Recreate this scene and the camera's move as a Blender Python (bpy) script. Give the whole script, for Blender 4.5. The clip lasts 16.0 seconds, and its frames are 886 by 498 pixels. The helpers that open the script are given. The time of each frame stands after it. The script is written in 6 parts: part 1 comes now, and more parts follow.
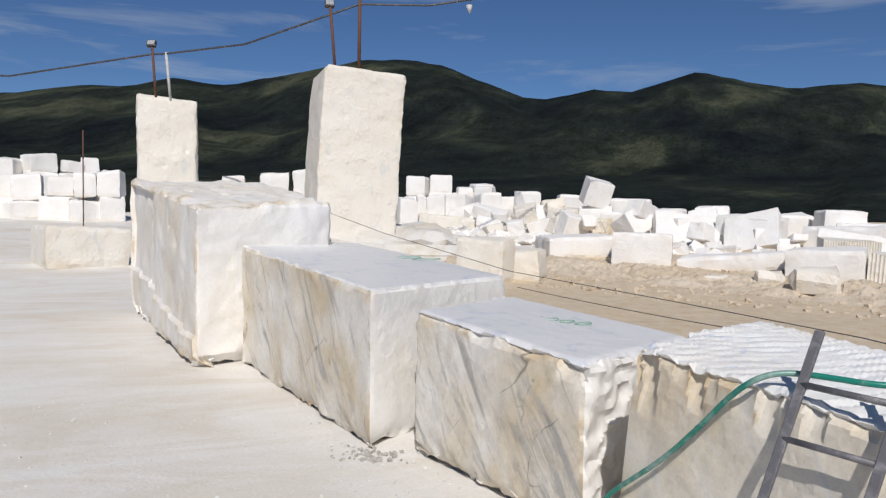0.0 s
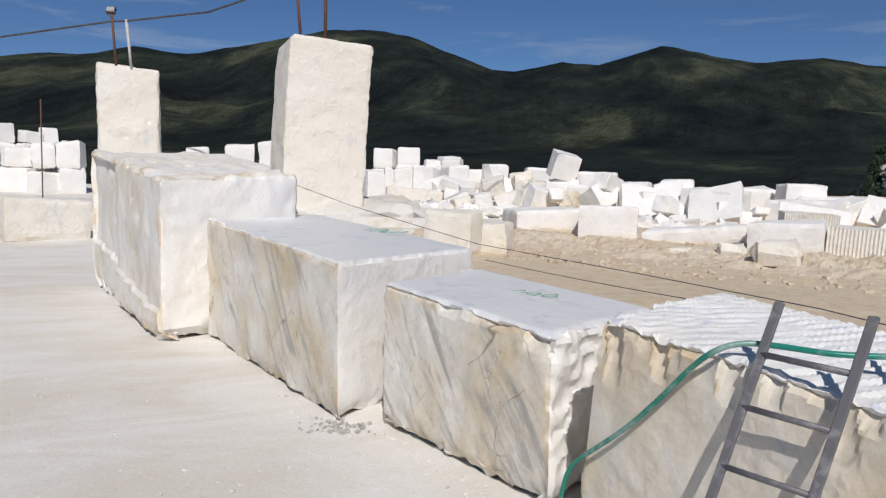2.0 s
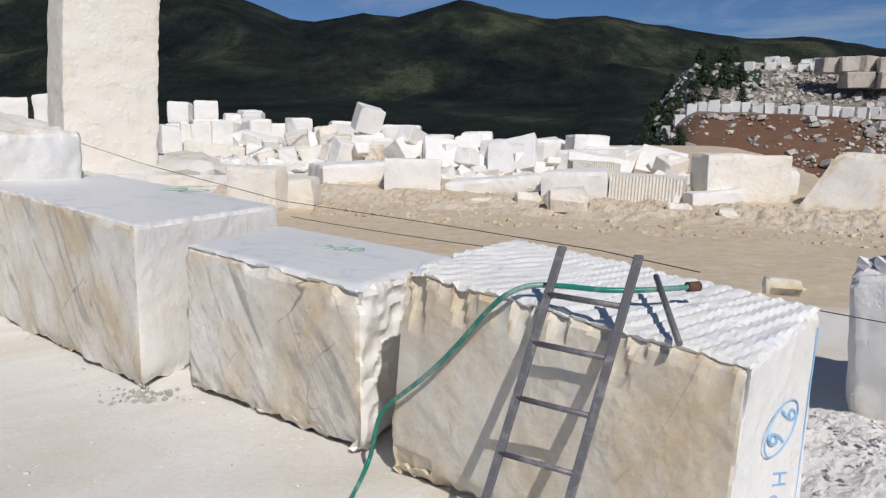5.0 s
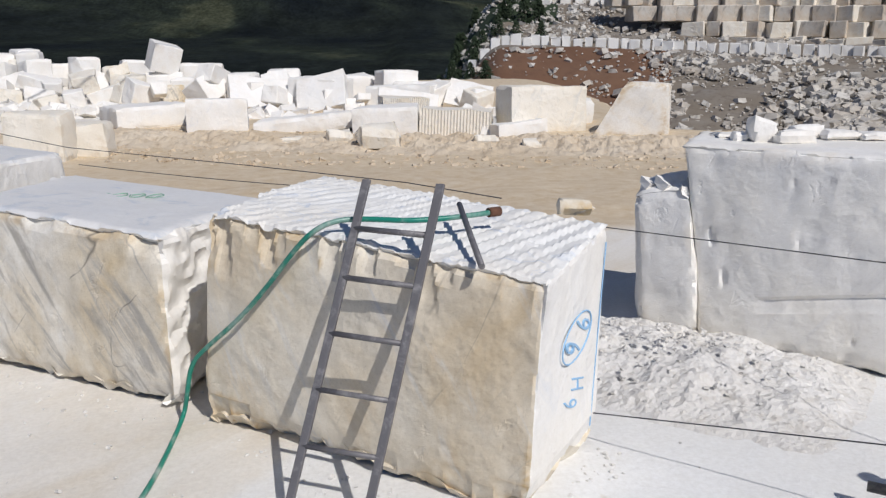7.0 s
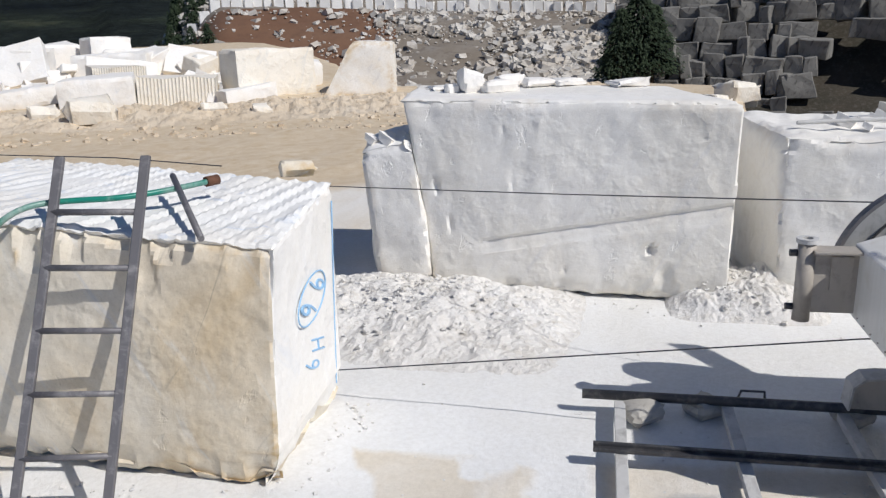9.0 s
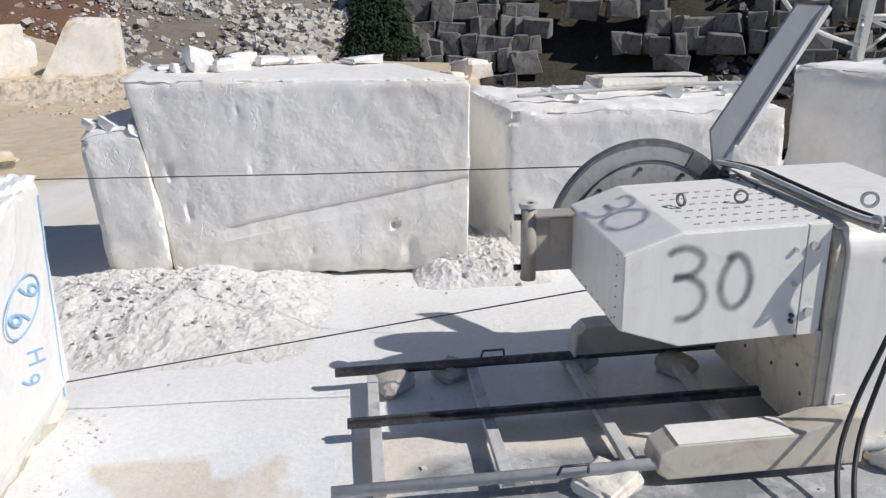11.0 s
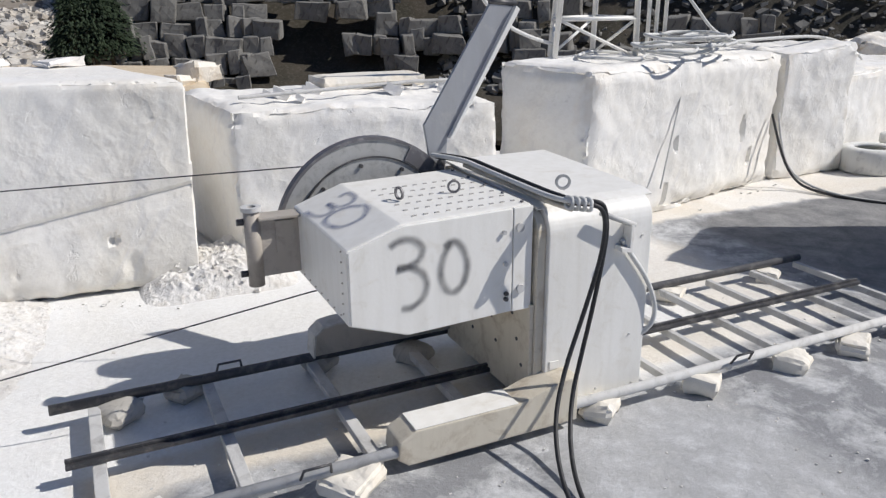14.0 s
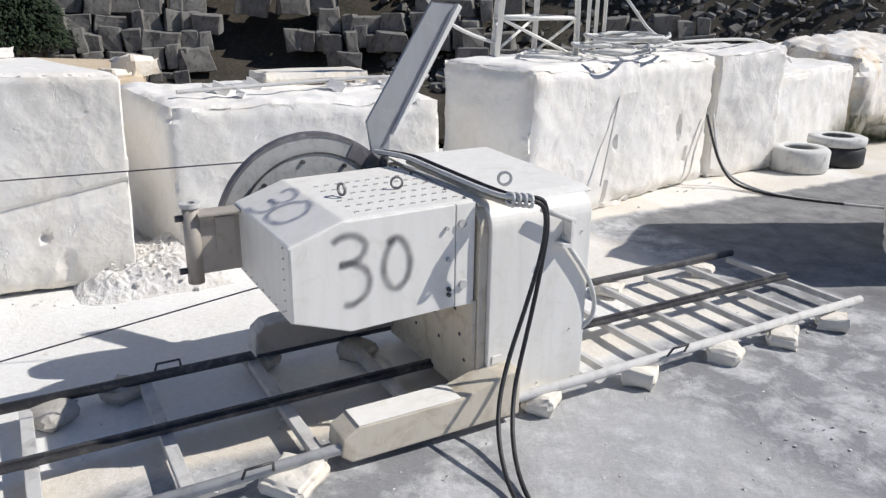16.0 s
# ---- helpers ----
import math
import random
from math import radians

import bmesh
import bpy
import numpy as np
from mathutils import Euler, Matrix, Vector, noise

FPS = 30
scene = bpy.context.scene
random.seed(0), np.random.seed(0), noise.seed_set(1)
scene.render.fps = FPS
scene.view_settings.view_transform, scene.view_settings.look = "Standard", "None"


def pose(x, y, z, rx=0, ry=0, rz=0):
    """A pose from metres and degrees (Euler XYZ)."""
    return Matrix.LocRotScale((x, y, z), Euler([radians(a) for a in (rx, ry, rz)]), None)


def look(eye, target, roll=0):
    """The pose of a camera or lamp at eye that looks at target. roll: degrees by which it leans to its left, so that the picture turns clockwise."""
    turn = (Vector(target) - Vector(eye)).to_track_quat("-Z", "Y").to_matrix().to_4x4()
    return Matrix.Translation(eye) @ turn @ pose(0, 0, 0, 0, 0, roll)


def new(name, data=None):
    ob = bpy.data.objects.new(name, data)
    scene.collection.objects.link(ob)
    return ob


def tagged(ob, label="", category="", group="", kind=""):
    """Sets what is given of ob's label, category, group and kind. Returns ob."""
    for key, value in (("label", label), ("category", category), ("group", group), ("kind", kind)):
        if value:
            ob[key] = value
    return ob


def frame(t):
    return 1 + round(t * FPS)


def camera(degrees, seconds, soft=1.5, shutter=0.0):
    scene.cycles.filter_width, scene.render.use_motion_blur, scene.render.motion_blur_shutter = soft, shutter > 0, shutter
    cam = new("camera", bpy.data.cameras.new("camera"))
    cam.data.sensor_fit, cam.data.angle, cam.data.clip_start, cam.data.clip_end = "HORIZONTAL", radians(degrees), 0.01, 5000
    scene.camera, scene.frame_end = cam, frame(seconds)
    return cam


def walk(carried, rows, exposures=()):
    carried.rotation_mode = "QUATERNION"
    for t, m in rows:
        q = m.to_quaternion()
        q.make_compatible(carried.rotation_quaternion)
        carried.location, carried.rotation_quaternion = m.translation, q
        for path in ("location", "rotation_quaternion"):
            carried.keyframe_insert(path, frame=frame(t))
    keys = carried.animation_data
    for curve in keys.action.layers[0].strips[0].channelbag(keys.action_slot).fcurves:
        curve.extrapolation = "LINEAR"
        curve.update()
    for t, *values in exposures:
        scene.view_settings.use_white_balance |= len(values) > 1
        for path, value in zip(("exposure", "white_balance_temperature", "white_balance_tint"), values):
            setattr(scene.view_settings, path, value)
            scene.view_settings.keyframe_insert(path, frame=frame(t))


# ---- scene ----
cam = camera(59.6, 16.0, soft=1.35)
PATH = [
    (0, (0.02, -0.302, 2.228), (-0.699, 1.56, 2.108), 0.7),
    (0.5, (0.022, -0.305, 2.228), (-0.688, 1.559, 2.09), 0.8),
    (1, (0.021, -0.304, 2.228), (-0.645, 1.575, 2.068), 0.8),
    (1.5, (0.02, -0.303, 2.227), (-0.616, 1.585, 2.049), 0.9),
    (2, (0.02, -0.302, 2.227), (-0.618, 1.584, 2.038), 0.9),
    (2.5, (0.021, -0.303, 2.227), (-0.588, 1.592, 2.034), 1.1),
    (3, (0.021, -0.305, 2.228), (-0.535, 1.606, 2.026), 0.8),
    (3.2, (0.021, -0.305, 2.228), (-0.518, 1.61, 2.021), 0.8),
    (5.3, (0.069, -0.404, 2.249), (-0.007, 1.568, 1.927), 0.3),
    (5.5, (0.07, -0.411, 2.243), (0.044, 1.56, 1.908), 0.3),
    (6, (0.101, -0.384, 2.232), (0.195, 1.579, 1.861), 0.2),
    (6.5, (0.118, -0.373, 2.224), (0.334, 1.57, 1.804), -0.2),
    (7, (0.134, -0.375, 2.222), (0.44, 1.548, 1.763), -0.7),
    (7.5, (0.157, -0.383, 2.22), (0.579, 1.513, 1.742), -1.2),
    (8, (0.18, -0.39, 2.214), (0.717, 1.472, 1.72), -1.7),
    (8.5, (0.218, -0.396, 2.205), (0.932, 1.396, 1.677), -1.7),
    (9, (0.255, -0.398, 2.199), (1.152, 1.297, 1.634), -2.3),
    (9.5, (0.292, -0.408, 2.194), (1.361, 1.177, 1.605), -2.3),
    (9.7, (0.299, -0.408, 2.191), (1.431, 1.128, 1.591), -2.0),
    (11.8, (0.419, -0.442, 2.178), (1.9, 0.753, 1.563), -1.1),
    (12, (0.427, -0.448, 2.178), (1.941, 0.709, 1.571), -0.9),
    (12.5, (0.441, -0.472, 2.178), (2.011, 0.607, 1.571), -0.5),
    (13, (0.452, -0.497, 2.173), (2.049, 0.538, 1.558), -0.8),
    (13.5, (0.475, -0.51, 2.165), (2.13, 0.418, 1.532), -0.6),
    (14, (0.475, -0.513, 2.16), (2.198, 0.279, 1.522), -0.4),
    (14.5, (0.477, -0.523, 2.163), (2.251, 0.141, 1.521), -0.1),
    (15, (0.481, -0.53, 2.161), (2.276, 0.082, 1.526), 0.0),
    (15.5, (0.465, -0.528, 2.161), (2.257, 0.102, 1.534), 0.3),
    (16, (0.463, -0.525, 2.155), (2.239, 0.133, 1.513), 0.8),
]
walk(cam, [(t, look(eye, target, roll)) for t, eye, target, roll in PATH], exposures=[(0, -0.26, 6540, 11), (6.5, -0.31, 6520, 11), (9.5, -0.12, 6500, 10), (12.5, -0.06, 6560, 10), (14, 0.0, 6600, 10), (15, 0.13, 6620, 10), (16, 0.13, 6620, 10)])

# ---- world, sun, exposure ----
SUN_AZ, SUN_EL = -66.0, 43.0
world = bpy.data.worlds.new("sky_world")
scene.world = world
world.use_nodes = True
wn = world.node_tree
sky = wn.nodes.new("ShaderNodeTexSky")
sky.sky_type, sky.sun_disc = "NISHITA", False
sky.sun_elevation, sky.sun_rotation = radians(SUN_EL), radians(90 - SUN_AZ)
sky.altitude, sky.air_density, sky.dust_density, sky.ozone_density = 900, 0.8, 0.0, 4.0
tc = wn.nodes.new("ShaderNodeTexCoord")
mp = wn.nodes.new("ShaderNodeMapping")
mp.inputs["Scale"].default_value, mp.inputs["Rotation"].default_value = (1.6, 1.6, 13.0), (0, radians(2), 0)
cirrus = wn.nodes.new("ShaderNodeTexNoise")
cirrus.inputs["Scale"].default_value, cirrus.inputs["Detail"].default_value, cirrus.inputs["Roughness"].default_value, cirrus.inputs["Distortion"].default_value = 1.3, 9, 0.6, 0.5
thin = wn.nodes.new("ShaderNodeValToRGB")
thin.color_ramp.elements[0].position, thin.color_ramp.elements[1].position = 0.52, 0.78
thin.color_ramp.elements[1].color = (0.75, 0.75, 0.75, 1)
veil = wn.nodes.new("ShaderNodeMix")
veil.data_type = "RGBA"
veil.inputs[7].default_value = (7.0, 7.6, 8.4, 1)
wn.links.new(tc.outputs["Generated"], mp.inputs["Vector"])
wn.links.new(mp.outputs[0], cirrus.inputs["Vector"])
wn.links.new(cirrus.outputs["Fac"], thin.inputs[0])
wn.links.new(thin.outputs[0], veil.inputs[0])
deep = wn.nodes.new("ShaderNodeMix")
deep.data_type, deep.blend_type = "RGBA", "MULTIPLY"
deep.inputs[0].default_value, deep.inputs[7].default_value = 1.0, (0.60, 0.76, 0.94, 1)
wn.links.new(sky.outputs[0], deep.inputs[6])
wn.links.new(deep.outputs[2], veil.inputs[6])
wn.links.new(veil.outputs[2], wn.nodes["Background"].inputs[0])
wn.nodes["Background"].inputs[1].default_value = 0.075
sun = new("sun", bpy.data.lights.new("sun", "SUN"))
sun.data.energy, sun.data.angle, sun.data.color = 4.0, radians(0.53), (1.0, 0.972, 0.94)
sd = Vector((math.cos(radians(SUN_AZ)) * math.cos(radians(SUN_EL)), math.sin(radians(SUN_AZ)) * math.cos(radians(SUN_EL)), math.sin(radians(SUN_EL))))
sun.matrix_world = look(sd * 60, (0, 0, 0))


# ---- materials ----
def material(name, rough=0.8, metal=0.0):
    m = bpy.data.materials.new(name)
    m.use_nodes = True
    b = m.node_tree.nodes["Principled BSDF"]
    b.inputs["Roughness"].default_value, b.inputs["Metallic"].default_value = rough, metal
    return m, m.node_tree, b


def noise_node(nt, scale, detail=6.0, rough=0.6, coord="Object", distort=0.0, stretch=None):
    tc = nt.nodes.new("ShaderNodeTexCoord")
    src = tc.outputs[coord]
    if stretch:
        mp = nt.nodes.new("ShaderNodeMapping")
        mp.vector_type = "TEXTURE"
        mp.inputs["Scale"].default_value = [1 / a for a in stretch[0]]
        mp.inputs["Rotation"].default_value = [radians(a) for a in stretch[1]]
        nt.links.new(src, mp.inputs["Vector"])
        src = mp.outputs[0]
    n = nt.nodes.new("ShaderNodeTexNoise")
    n.inputs["Scale"].default_value, n.inputs["Detail"].default_value = scale, detail
    n.inputs["Roughness"].default_value, n.inputs["Distortion"].default_value = rough, distort
    nt.links.new(src, n.inputs["Vector"])
    return n.outputs["Fac"]


def ramp(nt, fac, stops):
    r = nt.nodes.new("ShaderNodeValToRGB")
    el = r.color_ramp.elements
    while len(el) < len(stops):
        el.new(0.5)
    for e, (p, c) in zip(el, stops):
        e.position, e.color = p, (*c, 1)
    nt.links.new(fac, r.inputs[0])
    return r.outputs[0]


def mix(nt, fac, a, b, mode="MIX"):
    m = nt.nodes.new("ShaderNodeMix")
    m.data_type, m.blend_type = "RGBA", mode
    for sock, v in ((m.inputs[0], fac), (m.inputs[6], a), (m.inputs[7], b)):
        if isinstance(v, (int, float)):
            sock.default_value = v
        elif isinstance(v, tuple):
            sock.default_value = (*v, 1)
        else:
            nt.links.new(v, sock)
    return m.outputs[2]


def bump(nt, b, pairs):
    last = None
    for fac, dist in pairs:
        n = nt.nodes.new("ShaderNodeBump")
        n.inputs["Distance"].default_value = dist
        n.inputs["Strength"].default_value = 0.7
        nt.links.new(fac, n.inputs["Height"])
        if last:
            nt.links.new(last, n.inputs["Normal"])
        last = n.outputs[0]
    nt.links.new(last, b.inputs["Normal"])


def marble(name, light, warm, vein, vein_at=0.5, scale=0.9, rough=0.75, slant=(25, 20, 0), cracks=0.0, ochre=0.0, relief=1.0, grain=0.22, spall=0.0):
    """Split marble: broad warm clouds, slanting veins, fine grain, thin dark cracks and ochre stains along broken edges."""
    m, nt, b = material(name, rough)
    big = noise_node(nt, 0.7 * scale, 5, 0.6, distort=0.6)
    base = mix(nt, ramp(nt, big, [(0.38, (0, 0, 0)), (0.68, (1, 1, 1))]), light, warm)
    st = noise_node(nt, 1.5 * scale, 8, 0.62, distort=1.1, stretch=((2.6, 2.6, 0.38), slant))
    vm = ramp(nt, st, [(vein_at, (0, 0, 0)), (vein_at + 0.12, (1, 1, 1))])
    col = mix(nt, vm, base, vein)
    fine = noise_node(nt, 22, 6, 0.7)
    col = mix(nt, grain, col, ramp(nt, fine, [(0.3, (0.72, 0.7, 0.66)), (0.6, (1, 1, 1))]), "MULTIPLY")
    speck = noise_node(nt, 70, 4, 0.8)
    col = mix(nt, grain, col, ramp(nt, speck, [(0.30, (0.6, 0.57, 0.52)), (0.46, (1, 1, 1))]), "MULTIPLY")
    if ochre:
        geo = nt.nodes.new("ShaderNodeNewGeometry")
        worn = ramp(nt, geo.outputs["Pointiness"], [(0.502, (0, 0, 0)), (0.535, (1, 1, 1))])
        spot = ramp(nt, noise_node(nt, 2.3, 7, 0.65), [(0.48, (0, 0, 0)), (0.62, (1, 1, 1))])
        rust = mix(nt, 1.0, worn, spot, "MULTIPLY")
        blot = ramp(nt, noise_node(nt, 1.1, 8, 0.7, distort=0.8), [(0.55, (0, 0, 0)), (0.70, (0.5, 0.5, 0.5))])
        both = mix(nt, 1.0, rust, blot, "ADD")
        amount = mix(nt, 1.0, both, (ochre, ochre, ochre), "MULTIPLY")
        col = mix(nt, amount, col, (0.58, 0.42, 0.22))
    if cracks:
        line = ramp(nt, noise_node(nt, 0.8, 3, 0.5, distort=0.6, stretch=((1.6, 1.6, 0.6), (10, 35, 0))), [(0.494, (0, 0, 0)), (0.5, (1, 1, 1)), (0.506, (0, 0, 0))])
        where = ramp(nt, noise_node(nt, 1.4, 3, 0.5), [(0.54, (0, 0, 0)), (0.60, (1, 1, 1))])
        cr = mix(nt, 1.0, mix(nt, 1.0, line, where, "MULTIPLY"), (cracks, cracks, cracks), "MULTIPLY")
        col = mix(nt, cr, col, (0.16, 0.14, 0.12))
    nt.links.new(col, b.inputs["Base Color"])
    layers = [(noise_node(nt, 7, 8, 0.7), 0.009 * relief), (noise_node(nt, 60, 4, 0.7), 0.0018 * relief)]
    dent = ramp(nt, noise_node(nt, 5.5, 5, 0.62, distort=0.5, stretch=((1.3, 1.3, 0.8), (12, 8, 0))), [(0.30, (0, 0, 0)), (0.36, (1, 1, 1))])
    layers.append((dent, 0.006 * relief))
    if spall:
        tc = nt.nodes.new("ShaderNodeTexCoord")
        warp_ = nt.nodes.new("ShaderNodeTexNoise")
        warp_.inputs["Scale"].default_value, warp_.inputs["Detail"].default_value = 3.0, 4.0
        push = nt.nodes.new("ShaderNodeVectorMath")
        push.operation = "MULTIPLY_ADD"
        push.inputs[1].default_value = (0.5, 0.5, 0.5)
        nt.links.new(tc.outputs["Object"], warp_.inputs["Vector"])
        nt.links.new(warp_.outputs["Color"], push.inputs[0])
        nt.links.new(tc.outputs["Object"], push.inputs[2])
        cell_ = nt.nodes.new("ShaderNodeTexVoronoi")
        cell_.inputs["Scale"].default_value = 5.0
        nt.links.new(push.outputs[0], cell_.inputs["Vector"])
        patch = ramp(nt, noise_node(nt, 1.9, 4, 0.6), [(0.46, (0, 0, 0)), (0.62, (1, 1, 1))])
        layers.append((mix(nt, 1.0, cell_.outputs["Distance"], patch, "MULTIPLY"), 0.05 * spall))
    bump(nt, b, layers)
    return m


M_WHITE = marble("white_marble", (0.90, 0.885, 0.855), (0.86, 0.825, 0.76), (0.81, 0.81, 0.805), 0.60, ochre=0.12, relief=0.6, spall=0.35)
M_SPLIT = marble("scratched_white_marble", (0.90, 0.885, 0.85), (0.86, 0.825, 0.75), (0.80, 0.785, 0.76), 0.58, 1.0, ochre=0.2, relief=0.8, grain=0.2, spall=0.28)
M_PALE = marble("pale_cream_marble", (0.84, 0.80, 0.72), (0.80, 0.74, 0.63), (0.72, 0.70, 0.65), 0.57, 0.8, ochre=0.22, relief=0.7, spall=0.7)
M_STAINED = marble("ochre_stained_marble", (0.89, 0.87, 0.83), (0.82, 0.75, 0.63), (0.78, 0.76, 0.73), 0.58, 1.2, ochre=0.7, grain=0.4)
M_CREAM = marble("cream_marble", (0.78, 0.725, 0.62), (0.69, 0.58, 0.42), (0.70, 0.675, 0.63), 0.55, 1.5, slant=(-16, -20, 0), ochre=0.95, cracks=0.4, grain=0.4, relief=0.8, spall=0.3)
M_GREY = marble("veined_marble", (0.86, 0.83, 0.76), (0.72, 0.61, 0.43), (0.50, 0.475, 0.43), 0.53, 1.5, slant=(-24, -30, 0), cracks=0.85, ochre=0.6, grain=0.45, relief=1.2)
M_FLUTED = marble("fluted_split_marble", (0.88, 0.88, 0.86), (0.85, 0.82, 0.76), (0.66, 0.70, 0.76), 0.56, 1.6)
M_SAWN = marble("sawn_wet_marble", (0.85, 0.845, 0.83), (0.87, 0.855, 0.82), (0.70, 0.73, 0.76), 0.56, 0.8, 0.45, relief=0.6)


def earth(name, a, b_, c, rough=0.95, scale=1.0):
    m, nt, b = material(name, rough)
    col = mix(nt, ramp(nt, noise_node(nt, 0.35 * scale, 6, 0.6, distort=0.4), [(0.35, (0, 0, 0)), (0.65, (1, 1, 1))]), a, b_)
    col = mix(nt, ramp(nt, noise_node(nt, 3.0 * scale, 8, 0.7), [(0.5, (0, 0, 0)), (0.72, (1, 1, 1))]), col, c)
    nt.links.new(col, b.inputs["Base Color"])
    bump(nt, b, [(noise_node(nt, 6 * scale, 8, 0.7), 0.03), (noise_node(nt, 45 * scale, 5, 0.7), 0.006)])
    return m


M_GROUND = earth("marble_dust_ground", (0.66, 0.60, 0.50), (0.72, 0.70, 0.66), (0.60, 0.52, 0.40))
M_SOIL = earth("sandy_soil", (0.58, 0.475, 0.345), (0.67, 0.58, 0.46), (0.44, 0.335, 0.225))


# ---- mesh helpers ----
def mesh_object(name, verts, faces, mat, parent=None, smooth=False):
    me = bpy.data.meshes.new(name)
    me.from_pydata(verts, [], faces)
    me.update()
    if mat:
        me.materials.append(mat)
    if smooth:
        me.polygons.foreach_set("use_smooth", [True] * len(me.polygons))
    ob = new(name, me)
    ob.parent = parent
    return ob


def ground_z(x, y):
    """Height of the quarry floor: level where the camera stands, rising gently behind the yard."""
    d, az = math.hypot(x, y), math.degrees(math.atan2(y, x))
    w = min(max((az - 35) / 20, 0), 1) if az > -90 else 0
    return 0.045 * max(0, d - 18) * w


def rock(name, quad, z0, tops, mat, step=0.12, amp=0.02, chip=0.05, lump=None, ridge=0.0, seed=0, parent=None, base=None, mats=None, detail=None, split=(), sharp=0.45, lift=0.03, under=0.0, warp=None, flakes=None, crease=24, groove=None, bow=0.6, dents=0.0):
    """A quarried block over a four-cornered plan (front left, front right, back right, back left): rough faces, chipped edges.
    base: the plan at the foot; mats: a material of its own for a face; split: faces broken into shells; ridge: drill flutes over the top;
    warp: bends the courses of the mesh along a groove; flakes: width, depth and length of the flakes broken off the upper front edge."""
    q = [Vector((*p, 0)) for p in quad]
    qb = [Vector((*p, 0)) for p in (base or quad)]
    L, W, H = (q[1] - q[0]).length, (q[3] - q[0]).length, sum(tops) / 4 - z0
    n = [max(2, int(s / step)) for s in (L, W, H)]
    lump, mats = lump or {}, mats or {}
    off = Vector((seed * 7.13, seed * 3.71, seed * 1.37))
    cx = sum((p for p in q), Vector()) / 4
    along = (q[1] - q[0]).normalized()

    def at(u, v, w):
        p = (q[0] * (1 - u) + q[1] * u) * (1 - v) + (q[3] * (1 - u) + q[2] * u) * v
        if base:
            pb = (qb[0] * (1 - u) + qb[1] * u) * (1 - v) + (qb[3] * (1 - u) + qb[2] * u) * v
            k = (1 - w) ** bow
            p = p * (1 - k) + pb * k
        z = (tops[0] * (1 - u) + tops[1] * u) * (1 - v) + (tops[3] * (1 - u) + tops[2] * u) * v
        return Vector((p.x - cx.x, p.y - cx.y, w * (z - z0)))

    nf = {}
    for f, a, b in (("front", 0, 1), ("right", 1, 2), ("back", 2, 3), ("left", 3, 0)):
        nf[f] = Vector((q[b].y - q[a].y, q[a].x - q[b].x, 0)).normalized()
    nf["top"], nf["bottom"] = Vector((0, 0, 1)), Vector((0, 0, -1))
    slots = [mat] + [m for m in dict.fromkeys(mats.values()) if m is not mat]
    index, verts, faces, mi = {}, [], [], []

    def flute(p, s):
        q_ = p @ (groove or along)
        a = q_ * 8.0 + 1.6 * noise.noise(s * 1.1)
        c = q_ * 17.0 + 1.2 * noise.noise(s * 2.1 + Vector((5, 0, 0)))
        big = 0.55 + 0.9 * max(0.0, noise.noise(s * 1.3 + Vector((0, 9, 0))) + 0.3)
        return ridge * (big * (abs((a % 1.0) - 0.5) * 2 - 0.5) + 0.45 * (abs((c % 1.0) - 0.5) * 2 - 0.5))

    def vert(i, j, k):
        key = (i, j, k)
        if key in index:
            return index[key]
        u, v, w = i / n[0], j / n[1], k / n[2]
        p = at(u, v, warp(u, w) if warp else w)
        on = [f for f, hit in (("left", i == 0), ("right", i == n[0]), ("front", j == 0), ("back", j == n[1]), ("bottom", k == 0), ("top", k == n[2])) if hit]
        dl, dw, dh = min(i, n[0] - i) * L / n[0], min(j, n[1] - j) * W / n[1], min(k, n[2] - k) * H / n[2]
        d = sorted([dl, dw, dh])
        s = p + off
        nn = sum((nf[f] for f in on), Vector()).normalized()
        a = amp * max(lump.get(f, 1.0) for f in on)
        dv = a * (noise.fractal(s * 1.1, 1.0, 2.0, 3) * 1.2 + 0.35 * noise.fractal(s * 6.0, 1.0, 2.0, 3))
        if any(f in split for f in on):
            t = Vector((s.x * 2.2, s.y * 2.2, s.z * 6.5)) + noise.noise_vector(s * 2.0) * 0.8
            dv += 1.7 * amp * (0.5 - abs(noise.noise(t)) * 2.2) + 2.2 * amp * noise.noise(s * 1.7) + 0.7 * amp * abs(noise.noise(s * 13))
        c = chip * (1.0 if (k == n[2] or dh < chip) else sharp)
        edge = max(0.0, c - d[1]) / max(c, 1e-6)
        if edge > 0:
            bit = noise.voronoi(s * (0.55 / max(c, 0.05)))[1][0]
            broken = 0.15 + 1.1 * max(0.0, noise.noise(bit * 7.3) + 0.35)
            dv -= edge * c * (0.45 * edge * (0.3 + max(0.0, noise.noise(s * 2.6) + 0.2)) + 0.55 * broken * (0.25 + 0.75 * edge))
        if dents and len(on) == 1:
            near, cells = noise.voronoi(s * 2.4)
            pick = noise.noise(cells[0] * 5.9)
            if pick > 0.18:
                dv -= dents * max(0.0, 1 - near[0] / (0.16 + 0.5 * (pick - 0.18))) ** 0.5
        if ridge:
            if "top" in on:
                dv += flute(p, s) + ridge * 0.5 * noise.noise(s * 4)
            elif "front" in on or "left" in on:
                hang = max(0.0, 1 - (H - w * H) / 0.06)
                dv += 1.3 * flute(p, s) * hang - 0.9 * ridge * hang
